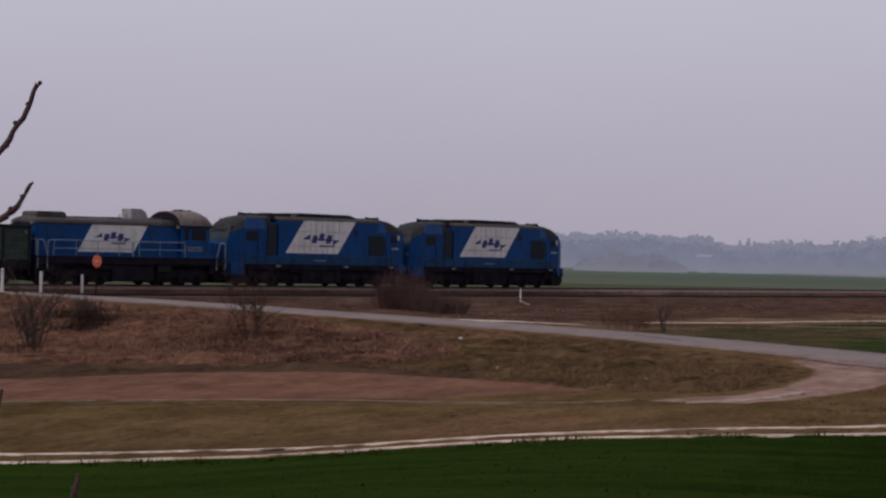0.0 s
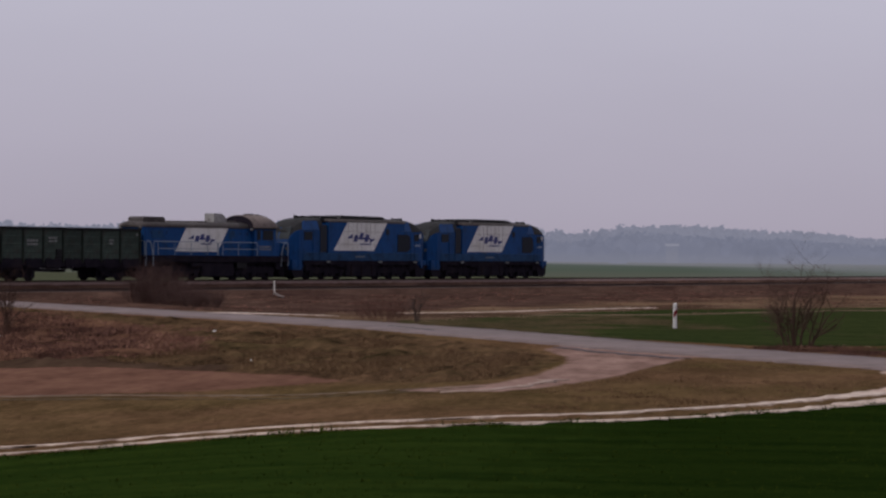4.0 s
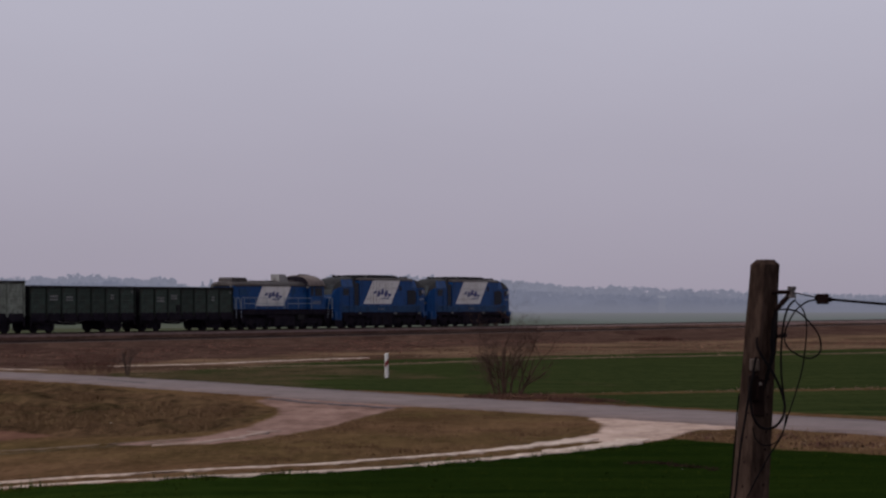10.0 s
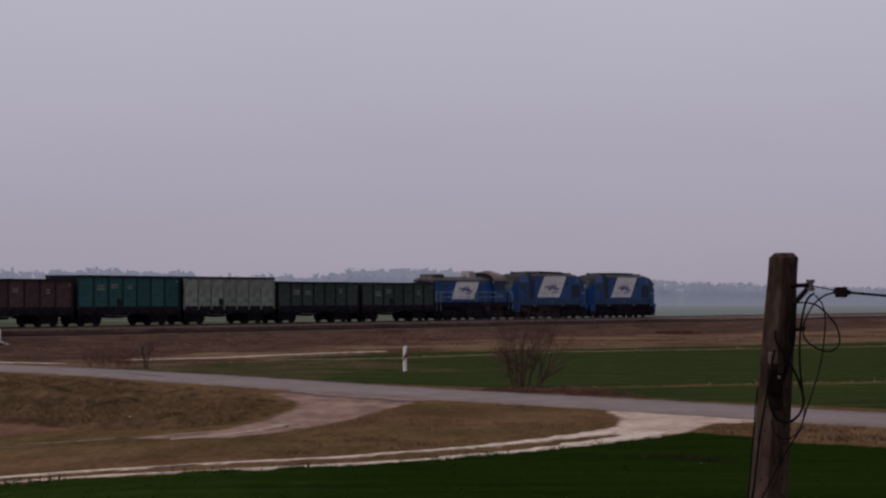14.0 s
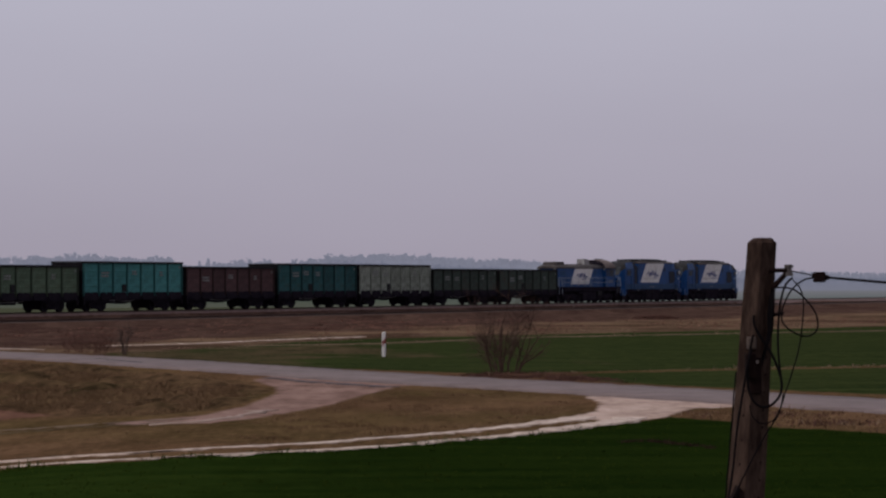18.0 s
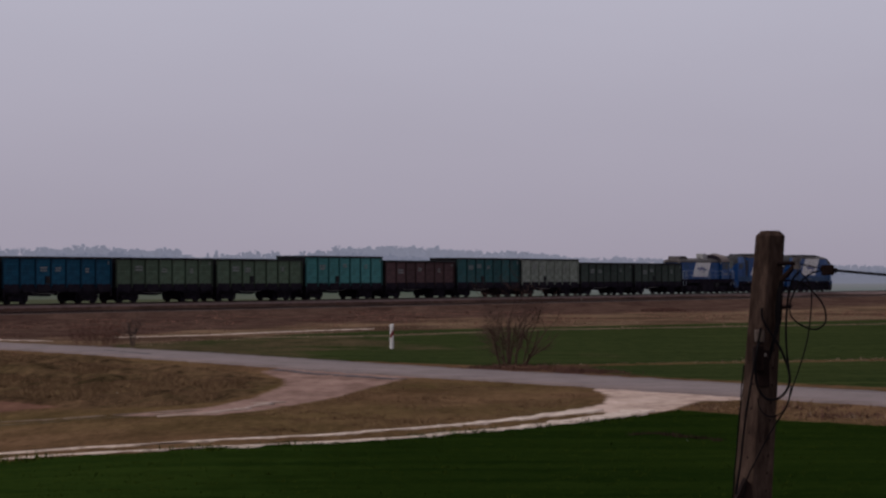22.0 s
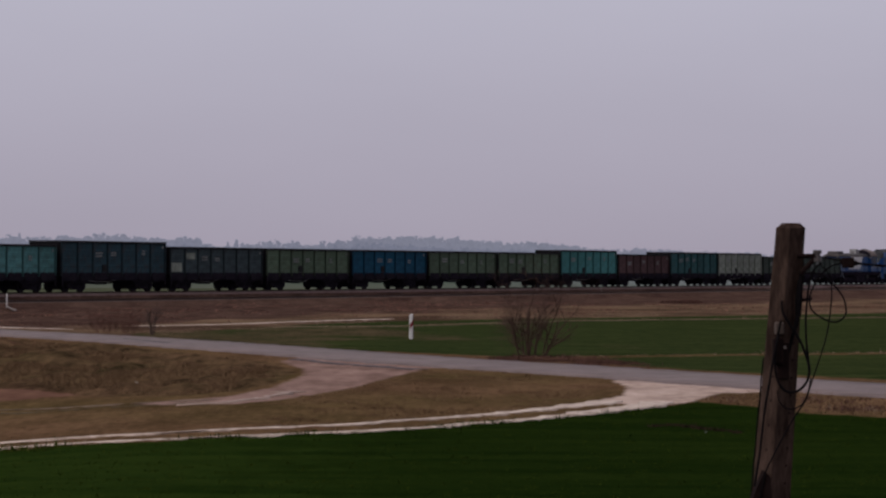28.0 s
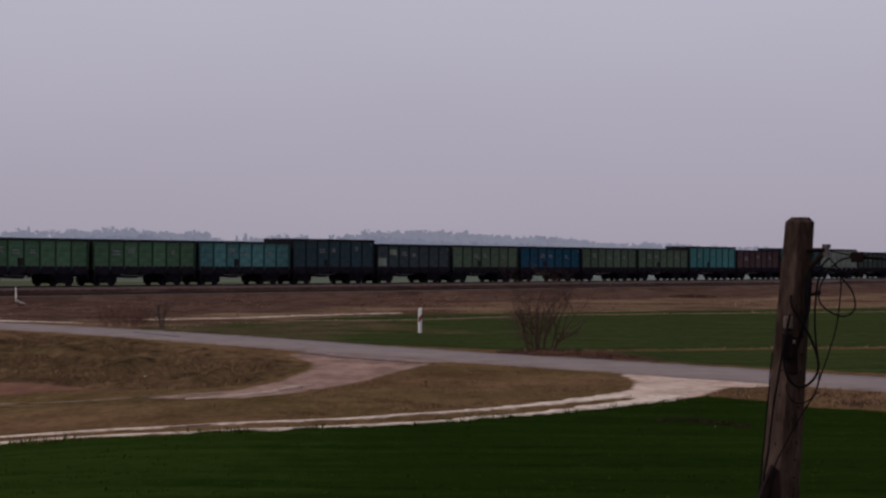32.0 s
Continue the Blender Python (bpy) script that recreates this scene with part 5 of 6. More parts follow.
        loco_bogie(root, end * 4.1)
    bm = bmesh.new()
    box(bm, -1.75, 1.75, -1.38, 1.38, .22, 1.3, .1)
    part("fuel_tank", bm, SOOT, root)
    bm = bmesh.new()
    prism(bm, [(-7.35, 4.1), (-7.30, 4.42), (-7.15, 4.52), (-5.25, 4.52), (-5.02, 4.38), (-4.95, 4.1)], -.72, .72, "y")
    part("roof_box", bm, ROOF_DUST, root, "dusty roof box with chamfered ends")
    bm = bmesh.new()
    prism(bm, [(.50, 4.15), (.50, 4.84), (.62, 4.88), (1.40, 4.86), (1.70, 4.70), (1.88, 4.40), (1.9, 4.15)], -.45, .45, "y")
    part("chimney", bm, CHIMNEY, root, "pale metal exhaust stack rounded at one side")
    for x0, x1, hw, z1 in ((-4.2, -2.2, .5, 4.27), (-1.6, -.4, .6, 4.29), (2.4, 3.1, .4, 4.34), (4.7, 5.1, .3, 4.93), (5.6, 5.9, .25, 4.90)):
        bm = bmesh.new()
        box(bm, x0, x1, -hw, hw, 4.12, z1, .03)
        part("roof_vent", bm, ROOF_DUST, root)
    return root


LOCO_LENGTH, HOOD_LENGTH, WAGON_PITCH = 17.75, 16.2, 13.95
TRAIN = []                                            # (thing, its middle behind the train's front)
first = big_loco()
second = copy_thing(first, Matrix())
third = hood_loco()
TRAIN += [(first, LOCO_LENGTH / 2), (second, LOCO_LENGTH * 1.5), (third, LOCO_LENGTH * 2 + HOOD_LENGTH / 2)]
tail = LOCO_LENGTH * 2 + HOOD_LENGTH
for n, (colour, label, tall) in enumerate(WAGONS):
    TRAIN.append((gondola(colour, label, tall, 20 + n, n % 3 != 1), tail + WAGON_PITCH * (n + .5)))


def train_front(t):
    """Metres of the train's front along the track; it slows a little."""
    return -3.2 + 7.986 * t - 0.0052 * t * t


# ---- pole, cables ----
def ground_at(x, y, sink=0.0):
    return float(land(x, y)) - sink


def lean_at(z):
    return 2.03 + (z - 1.78) * 0.0700


def build_pole():
    base_z = float(land(1.75, 16)) - 0.3
    root = thing("utility_pole", pose(0, 0, 0), label="weathered tapered concrete utility pole with coiled cables", category="utility pole")
    bm = bmesh.new()
    top = 3.26

    def ring(z, k=1.0):
        h = (0.070 + (top - z) * 0.0130) * k
        c = lean_at(z)
        t = radians(34)
        out = []
        for a, b in ((-1, -.93), (-.93, -1), (.93, -1), (1, -.93), (1, .93), (.93, 1), (-.93, 1), (-1, .93)):
            out.append((c + h * (a * math.cos(t) - b * math.sin(t)), 16 + h * (a * math.sin(t) + b * math.cos(t)), z))
        return out
    rng = random.Random(4)
    secs = []
    z = base_z
    while z < top - .06:
        secs.append(ring(z, 1 + rng.uniform(-.012, .012)))
        z += 0.12
    secs += [ring(top + .012), ring(top + .045, .62)]
    loft(bm, secs)
    part("shaft", bm, CONCRETE, root)
    t = radians(34)

    def on_face(z, u, face):
        """A point on one of the two seen faces: u across it from -1 to 1."""
        h = 0.070 + (top - z) * 0.0130
        a, b = (u, -1) if face == "front" else (-1, u) if face == "side" else (1, u)
        return Vector((lean_at(z) + h * (a * math.cos(t) - b * math.sin(t)), 16 + h * (a * math.sin(t) + b * math.cos(t)), z))
    for face, us, zs in (("front", .35, np.arange(2.75, .6, -.115)), ("side", -.3, np.arange(2.3, .6, -.16))):
        for z in zs:
            p = on_face(z, us, face)
            n = Vector((math.sin(t), -math.cos(t), 0)) if face == "front" else Vector((-math.cos(t), -math.sin(t), 0))
            bm = bmesh.new()
            rod(bm, p - n * .01, p + n * .0025, .0085, sides=10)
            part("bolt_hole", bm, IRON, root)
    # bracket, insulator and clamps
    bm = bmesh.new()
    a = on_face(3.09, .2, "front")
    ins = Vector((16 * math.tan(radians(8.19)), 15.95, 3.09))
    rod(bm, a, ins, .014, sides=8)
    rod(bm, a + Vector((.02, 0, -.12)), ins, .017, sides=8)
    part("bracket", bm, IRON, root, "rusty iron bracket")
    bm = bmesh.new()
    q = on_face(2.80, .9, "front")
    rod(bm, q, q + Vector((.06, -.05, .01)), .012, sides=8)
    part("cable_hook", bm, IRON, root)
    bm = bmesh.new()
    for lo, hi, r in ((-.038, -.014, .030), (-.014, .014, .020), (.014, .038, .030)):
        rod(bm, ins + Vector((0, 0, lo)), ins + Vector((0, 0, hi)), r, r * .94, sides=16)
    part("insulator", bm, PORCELAIN, root, "pale porcelain insulator")
    bm = bmesh.new()
    p = on_face(2.36, -.55, "front")
    box(bm, p.x - .045, p.x + .035, p.y - .02, p.y + .04, 2.28, 2.52, .008)
    part("junction_box", bm, IRON, root)
    bm = bmesh.new()
    p = on_face(2.49, -.80, "front")
    box(bm, p.x - .02, p.x + .02, p.y - .03, p.y + .02, 2.482, 2.502)
    part("number_plate", bm, PALE_DUCT, root, "small pale plate")
    # a pale mortar patch and a dark strap box where the pole has been mended
    bm = bmesh.new()
    q = on_face(2.60, -.62, "side")
    box(bm, q.x - .026, q.x + .030, q.y - .05, q.y + .05, 2.575, 2.655, .010)
    part("mortar_patch", bm, MORTAR, root, "pale mortar patch")
    bm = bmesh.new()
    q = on_face(2.46, -.55, "side")
    box(bm, q.x - .026, q.x + .040, q.y - .06, q.y + .05, 2.38, 2.55, .012)
    part("strap_box", bm, IRON, root, "dark iron strap box")
    # a thin cable stapled down one edge, and a taped bundle on the front
    bm = bmesh.new()
    tube(bm, [on_face(z, .92, "side") + Vector((-.006 - .003 * (k % 2), -.006, 0)) for k, z in enumerate(np.arange(2.42, .3, -.14))], .0042, 6)
    part("edge_cable", bm, BLACK_CABLE, root, "thin black cable stapled down the edge")
    bm = bmesh.new()
    tube(bm, [on_face(z, u, "front") + Vector((0, -.010, 0)) for z, u in ((2.98, .80), (2.90, .62), (2.78, .58), (2.70, .66), (2.62, .40), (2.52, .05), (2.44, -.25))], [.012, .022, .026, .020, .013, .011, .010], 6)
    part("taped_cable", bm, BLACK_CABLE, root, "thick black cable wrapped in tape")
    bm = bmesh.new()
    prism(bm, [(1.735, .2), (1.985, .2), (1.995, 1.45), (1.985, 1.65), (1.945, 1.69), (1.890, 1.57), (1.80, 1.34), (1.750, 1.2)], 15.80, 15.93, "y")
    part("cable_guard", bm, IRON, root, "dark cable guard")
    # hanging loops of cable
    y = 15.84
    loops = [
        [(2.058, 2.798), (2.061, 2.73), (2.103, 2.654), (2.171, 2.547), (2.216, 2.441), (2.238, 2.342), (2.215, 2.259), (2.154, 2.206), (2.085, 2.209), (2.033, 2.274), (2.015, 2.365), (2.018, 2.472), (2.034, 2.578), (2.053, 2.669)],
        [(2.31, 3.041), (2.264, 2.996), (2.233, 2.897), (2.218, 2.775), (2.212, 2.654), (2.216, 2.532), (2.226, 2.441), (2.238, 2.342)],
        [(2.31, 3.026), (2.356, 2.973), (2.378, 2.881), (2.369, 2.729), (2.346, 2.577), (2.307, 2.441), (2.261, 2.304), (2.207, 2.152), (2.146, 2.099), (2.085, 2.099), (2.04, 2.145), (2.025, 2.213)],
        [(2.447, 3.041), (2.379, 3.026), (2.302, 2.965), (2.248, 2.866), (2.233, 2.79), (2.255, 2.73), (2.331, 2.676), (2.407, 2.661), (2.461, 2.699), (2.468, 2.76), (2.446, 2.828), (2.393, 2.897), (2.325, 2.958), (2.257, 2.977), (2.196, 2.976)],
        [(2.241, 2.297), (2.214, 2.168), (2.138, 2.046), (2.069, 1.925), (2.007, 1.804), (1.946, 1.668), (1.884, 1.365)],
        [(2.034, 2.578), (2.003, 2.456), (1.972, 2.274), (1.94, 2.077), (1.909, 1.804), (1.877, 1.592)],
    ]
    for k, l in enumerate(loops):
        bm = bmesh.new()
        pts = [Vector((a, y - .012 * k, b)) for a, b in l]
        fine = []
        for i in range(len(pts) - 1):
            p0, p1, p2, p3 = pts[max(i - 1, 0)], pts[i], pts[i + 1], pts[min(i + 2, len(pts) - 1)]
            for j in range(6):
                q = j / 6
                fine.append(.5 * (2 * p1 + (p2 - p0) * q + (2 * p0 - 5 * p1 + 4 * p2 - p3) * q * q + (3 * p1 - p0 - 3 * p2 + p3) * q ** 3))
        fine.append(pts[-1])
        tube(bm, fine, (.0085, .0078, .0046, .0055, .0050, .0075)[k], 6)
        part("cable_loop", bm, BLACK_CABLE, root, "slack black cable loop")
    return root, ins


pole, anchor = build_pole()


def build_drop_wire():
    root = thing("overhead_wire", label="black overhead wire with a tension clamp at the pole", category="wire")
    clamp = Vector((16 * math.tan(radians(8.87)), 15.9, 3.047))
    end = Vector((9.5, 14.0, 2.60))
    bm = bmesh.new()
    rod(bm, anchor, clamp, .004, sides=6)
    tube(bm, [clamp + (end - clamp) * k + Vector((0, 0, -.22 * k * (1 - k))) for k in [i / 24 for i in range(25)]], .0085, 6)
    part("conductor", bm, BLACK_CABLE, root)
    bm = bmesh.new()
    box(bm, clamp.x - .04, clamp.x + .038, clamp.y - .03, clamp.y + .03, clamp.z - .036, clamp.z + .032, .01)
    rod(bm, clamp + Vector((-.05, 0, .01)), clamp + Vector((.06, 0, -.006)), .016, sides=8)
    part("tension_clamp", bm, IRON, root)


build_drop_wire()


def build_bundle():
    """Twisted service cable close above the viewpoint."""
    root = thing("twisted_cable", label="thick black twisted overhead service cable", category="cable")
    D = 3.6
    for strand in (0, 1, 2):
        bm = bmesh.new()
        pts = []
        for i in range(520):
            x = -7 + 14 * i / 519
            sag = 3.0 + D * math.tan(radians(7.235)) + .0125 + 0.040 * (x - 0.10) ** 2
            a = 2 * math.pi * (x / 0.47 + strand / 3)
            pts.append((x, D + .0064 * math.sin(a), sag + .0064 * math.cos(a)))
        tube(bm, pts, .0064, 8)
        part("strand", bm, BLACK_CABLE, root)


def cable_post(x, y, top):
    """A plain post out of sight to which the service cable is tied."""
    z = ground_at(x, y, .4)
    root = thing("cable_post", pose(x, y, 0), label="plain round wooden post carrying the service cable", category="post")
    bm = bmesh.new()
    rod(bm, (0, 0, z), (0, 0, top), .11, .08, 12)
    part("shaft", bm, BARK, root)
    bm = bmesh.new()
    rod(bm, (0, -.16, top - .12), (0, .1, top - .12), .014, sides=8)
    part("cable_hook", bm, IRON, root)


build_bundle()
for cx in (-7, 7):
    cable_post(cx, 3.6 + .1, 3.0 + 3.6 * math.tan(radians(7.235)) + .0125 + .040 * (cx - .10) ** 2 + .14)


# ---- posts and signs ----
def guide_post(x, y):
    root = thing("guide_post", pose(x, y, ground_at(x, y), 0, 0, 20), label="white roadside guide post with slanted red band", category="guide post")
    bm = bmesh.new()
    prism(bm, [(-.075, -.05), (0, -.075), (.075, -.05), (.06, .06), (-.06, .06)], -.15, 1.0, "z")
    for v in bm.verts:
        if v.co.z > .9 and v.co.x > .04:
            v.co.z += .05
    part("shaft", bm, POST_WHITE, root)
    bm = bmesh.new()
    add_faces(bm, [(-.079, -.056, .42), (.079, -.056, .60), (.079, -.056, .82), (-.079, -.056, .64), (0, -.082, .51), (0, -.082, .73)], [(0, 4, 5, 3), (4, 1, 2, 5)])
    me_band = bm
    part("red_band", me_band, RED, root, "red reflective band")


guide_post(-2.3, 102.5)


def plain_post(name, x, y, h, label, r=.075, strut=False, mat=POST_WHITE):
    root = thing(name, pose(x, y, ground_at(x, y)), label=label, category="post")
    bm = bmesh.new()
    rod(bm, (0, 0, -.2), (0, 0, h), r, r * .9, 10)
    rod(bm, (0, 0, h), (0, 0, h + .03), r * .9, r * .4, 10)
    part("shaft", bm, mat, root)
    if strut:
        bm = bmesh.new()
        z = ground_at(x, y)
        run = [(.2, -.8), (.7, -3.0), (1.2, -5.0), (1.7, -7.2), (2.3, -9.6), (2.9, -12.0)]
        tube(bm, [(0, 0, .25)] + [(a, b, ground_at(x + a, y + b) - z + .12) for a, b in run], [.05] + [.08] * 5 + [.06], 6)
        part("cable_duct", bm, PALE_DUCT, root, "pale plastic cable duct")
    return root


plain_post("marker_post", -32.0, 169.2, .95, "white railway marker post with a trailing duct", .055, strut=True)
plain_post("marker_post", 14.4, 258.0, .62, "small grey railway marker post", .045, mat=PALE_DUCT)
plain_post("crossing_post", -54.1, 141.0, 1.12, "white post at the level crossing", .09)
plain_post("crossing_post", -50.8, 126.15, 1.70, "white post at the level crossing", .09)
plain_post("crossing_post", -48.1, 114.3, 1.32, "white post at the level crossing", .09)


def round_sign(x, y):
    z = ground_at(x, y)
    root = thing("round_sign", pose(x, y, z, 0, 0, 64), label="faded orange-red round sign on a thin dark post", category="road sign")
    bm = bmesh.new()
    rod(bm, (0, 0, -.2), (0, 0, 2.75), .03, sides=8)
    part("stem", bm, IRON, root)
    bm = bmesh.new()
    rod(bm, (0, -.03, 2.5), (0, -.05, 2.5), .36, sides=28)
    disc = part("disc", bm, ORANGE_RED, root)
    bm = bmesh.new()
    rough_bars(bm, random.Random(2), -.2, 2.47, .40, .08, -.056, -.049, 1)
    part("sign_bar", bm, SIGN_PALE, disc)


# ---- bare bushes ----
def branching(bm, rng, start, direction, length, radius, depth, spread=.55, lift=.12, sides=5, kids=(2, 4)):
    p = Vector(start)
    d = Vector(direction).normalized()
    n = 4
    pts, rad = [p.copy()], [radius]
    for i in range(n):
        d = (d + Vector((rng.gauss(0, .12), rng.gauss(0, .12), rng.gauss(0, .08) + lift * .4))).normalized()
        p = p + d * (length / n)
        pts.append(p.copy())
        rad.append(radius * (1 - .75 * (i + 1) / n) if depth == 0 else radius * (1 - .45 * (i + 1) / n))
    tube(bm, pts, rad, sides if depth > 0 else 3)
    if depth == 0:
        return
    for k in range(rng.randint(*kids)):
        i = rng.randint(1, n)
        dd = (d + Vector((rng.gauss(0, spread), rng.gauss(0, spread), rng.gauss(.1, spread * .6)))).normalized()
        branching(bm, rng, pts[i], dd, length * rng.uniform(.5, .78), rad[i] * .7, depth - 1, spread, lift, sides, kids)


def bare_bush(name, x, y, height, width, stems, seed, label, category="bush", depth=3, r=.03, twigs=BARK, base=.25, spread=.55):
    rng = random.Random(seed)
    root = thing(name, pose(x, y, ground_at(x, y, .05)), label=label, category=category)
    dense = name == "brushwood"
    bm = bmesh.new()
    for k in range(stems):
        a = 2 * math.pi * k / stems + rng.uniform(-.4, .4)
        o = rng.uniform(.15, 1.0) * width
        s = (math.cos(a) * o * (.7 if dense else base), math.sin(a) * o * (.7 if dense else base), 0)
        d = (math.cos(a) * o / height * .6, math.sin(a) * o / height * .6, 1)
        branching(bm, rng, s, d, height * rng.uniform(.38, .55), r * rng.uniform(.7, 1.15), depth, spread, sides=4 if dense else 5)
        if not dense:
            part("stem", bm, twigs, root)
            bm = bmesh.new()
    if dense:
        part("thicket", bm, twigs, root)
    else:
        bm.free()
    return root


bare_bush("bare_bush", 2.25, 83.4, 3.2, 2.9, 14, 11, "leafless roadside bush with many upright stems", depth=5, r=.034, base=.22, spread=.95, twigs=PALE_BARK)
bare_bush("bare_bush", -14.9, 104.6, 1.5, 3.2, 54, 12, "low leafless bush beside the road", depth=4, r=.009, twigs=BRAMBLE, base=.45, spread=1.15)
bare_bush("bare_bush", -13.3, 103.0, 1.7, .4, 5, 13, "slim leafless sapling beside the road", "sapling", depth=4, r=.026, spread=.7)
bare_bush("bare_bush", -32.95, 81.2, 3.4, 2.6, 16, 14, "dark leafless bush on the grassy bank", depth=4, r=.027, base=.12, spread=.7)
bare_bush("bare_bush", -27.0, 88.5, 3.3, 2.8, 8, 15, "leafless bush on the grassy bank", depth=5, r=.030, base=.18, spread=.7, twigs=PALE_BARK)
bare_bush("bare_bush", -37.4, 98.0, 1.3, 1.6, 30, 16, "dark low thicket on the grassy bank", depth=3, r=.020)
for k, (bx, by, bh, bw) in enumerate(((-34.2, 140.2, 2.0, 1.5), (-33.6, 140.4, 2.2, 1.5), (-31.6, 136.0, 1.9, 1.6), (-30.2, 133.6, 1.6, 1.7), (-28.8, 131.2, 1.3, 1.6))):
    bare_bush("brushwood", bx, by, bh, bw, 64, 30 + k, "dense reddish-brown brushwood below the railway", depth=3, r=.02, twigs=TWIG, spread=.7)
bare_bush("brushwood", -33.2, 139.0, 3.0, 1.9, 90, 40, "dense reddish-brown brushwood dome below the railway", depth=3, r=.018, twigs=TWIG, spread=.7)
bare_bush("brushwood", -27.0, 88.2, .9, 2.6, 40, 41, "low dark bramble tangle at the foot of a bush", depth=3, r=.013, spread=.8, twigs=BRAMBLE)
round_sign(-49.6, 131.5)


def litter(x, y, size, seed):
    rng = random.Random(seed)
    bm = bmesh.new()
    bmesh.ops.create_icosphere(bm, subdivisions=2, radius=size)
    for v in bm.verts:
        v.co *= rng.uniform(.7, 1.2)
        v.co.z *= .6
    ob = new("litter", finish(bm, "litter", POST_WHITE if size > .03 else MARKING))
    ob.matrix_basis = pose(x, y, ground_at(x, y) + size * .35, 0, 0, seed * 40)
    return tagged(ob, "small crumpled pale scrap lying in the grass", "litter")


for k, (lx, ly) in enumerate(((-19.3, 90.0), (-26.7, 87.0), (-14.2, 71.5), (-11.8, 66.0), (-27.5, 64.4), (-9.0, 66.5), (4.42, 44.6))):
    litter(lx, ly, .075 if k < 2 else .045 if k < 6 else .016, k)


def young_tree():
    """Bare shoots close to the viewpoint."""
    rng = random.Random(8)
    root = thing("young_tree", pose(0, 0, 0), label="bare young tree with budding twigs close by", category="tree")
    gzv = ground_at(-2.9, 5.4)

    def spot(az, el, d):
        return Vector((d * math.sin(radians(az)), d * math.cos(radians(az)), EYE_HEIGHT + d * math.tan(radians(el))))
    bm = bmesh.new()
    trunk = [Vector((-2.9, 5.4, gzv - .1)), Vector((-2.92, 5.42, .2)), Vector((-2.9, 5.45, 2.2)), Vector((-2.95, 5.5, 4.2))]
    tube(bm, trunk, [.05, .042, .032, .02], 8)
    part("trunk", bm, BARK, root)

    def shoot(pts, radii):
        bm = bmesh.new()
        fine, rad = [], []
        for i in range(len(pts) - 1):
            for j in range(5):
                q = j / 5
                w = Vector((rng.gauss(0, .0011), rng.gauss(0, .0011), rng.gauss(0, .0011)))
                fine.append(pts[i].lerp(pts[i + 1], q) + w)
                rad.append((radii[i] + (radii[i + 1] - radii[i]) * q) * rng.uniform(.85, 1.2))
        fine.append(pts[-1])
        rad.append(radii[-1])
        tube(bm, fine, rad, 7)
        for k in range(2, len(fine), 3):
            q = fine[k] + Vector((rng.choice((-1, 1)) * rad[k] * .9, 0, rad[k] * .3))
            bmesh.ops.create_icosphere(bm, subdivisions=1, radius=rad[k] * 1.0, matrix=Matrix.Translation(q))
        part("twig", bm, TWIG, root)
    shoot([trunk[2], spot(-24.6, .6, 5.9), spot(-22.94, 2.26, 6.0), spot(-22.42, 3.10, 6.0), spot(-22.10, 3.90, 6.0)], [.016, .010, .0065, .0070, .0062])
    shoot([trunk[2] + Vector((0, 0, -.4)), spot(-24.4, -.3, 5.9), spot(-22.91, .71, 6.0), spot(-22.5, 1.05, 6.0), spot(-22.21, 1.58, 6.0)], [.016, .011, .008, .007, .004])
    shoot([trunk[1], spot(-22.6, -11, 6.2), spot(-21.25, -6.6, 6.2), spot(-21.08, -5.7, 6.2), spot(-20.97, -5.2, 6.2)], [.018, .013, .009, .008, .006])
    shoot([trunk[1] + Vector((0, 0, .4)), spot(-23.8, -7, 6.1), spot(-22.95, -4.2, 6.1), spot(-22.78, -3.2, 6.1)], [.014, .010, .006, .004])
    return root


young_tree()


# ---- grasses ----
def tufts(name, label, outline, count, height, mat, seed, blades=5, lean=.9, keep=None, width=.012, clump=.08):
    """Many small tufts of blades scattered inside an outline, as one piece of vegetation."""
    rng = np.random.default_rng(seed)
    xs, ys = [p[0] for p in outline], [p[1] for p in outline]
    px = rng.uniform(max(min(xs), -62), min(max(xs), 40), count * 3)
    py = rng.uniform(max(min(ys), 24), min(max(ys), 215), count * 3)
    ok = inside(px, py, outline) > 0
    d, _ = near_road(px, py)
    ok &= (np.abs(d) > 2.6)
    if keep is not None:
        ok &= keep(px, py)
    px, py = px[ok][:count], py[ok][:count]
    n = len(px)
    pz = land(px, py)
    hgt = height * rng.lognormal(0, .35, n)
    bx = np.repeat(px, blades) + rng.normal(0, clump, n * blades)
    by = np.repeat(py, blades) + rng.normal(0, clump, n * blades)
    bz = np.repeat(pz, blades) - .02
    h = np.repeat(hgt, blades) * rng.uniform(.6, 1.1, n * blades)
    a = rng.uniform(0, 2 * np.pi, n * blades)
    l = np.abs(rng.normal(0, lean, n * blades)) * h
    w = width * rng.uniform(.7, 1.5, n * blades) * (1 + h)
    c = rng.uniform(0, np.pi, n * blades)
    v = np.empty((n * blades, 3, 3), dtype=np.float32)
    v[:, 0] = np.stack([bx - w * np.cos(c), by - w * np.sin(c), bz], -1)
    v[:, 1] = np.stack([bx + w * np.cos(c), by + w * np.sin(c), bz], -1)
    v[:, 2] = np.stack([bx + l * np.cos(a), by + l * np.sin(a), bz + h], -1)
    f = np.arange(n * blades * 3).reshape(-1, 3)
    ob = new(name, array_mesh(name, v.reshape(-1, 3), f, mat))
    return tagged(ob, label, "grass", kind="stuff")


def patchy(scale, cut, seed):
    def keep(x, y):
        return np.array([noise.noise((a * scale, b * scale, seed)) for a, b in zip(x, y)]) > cut
    return keep


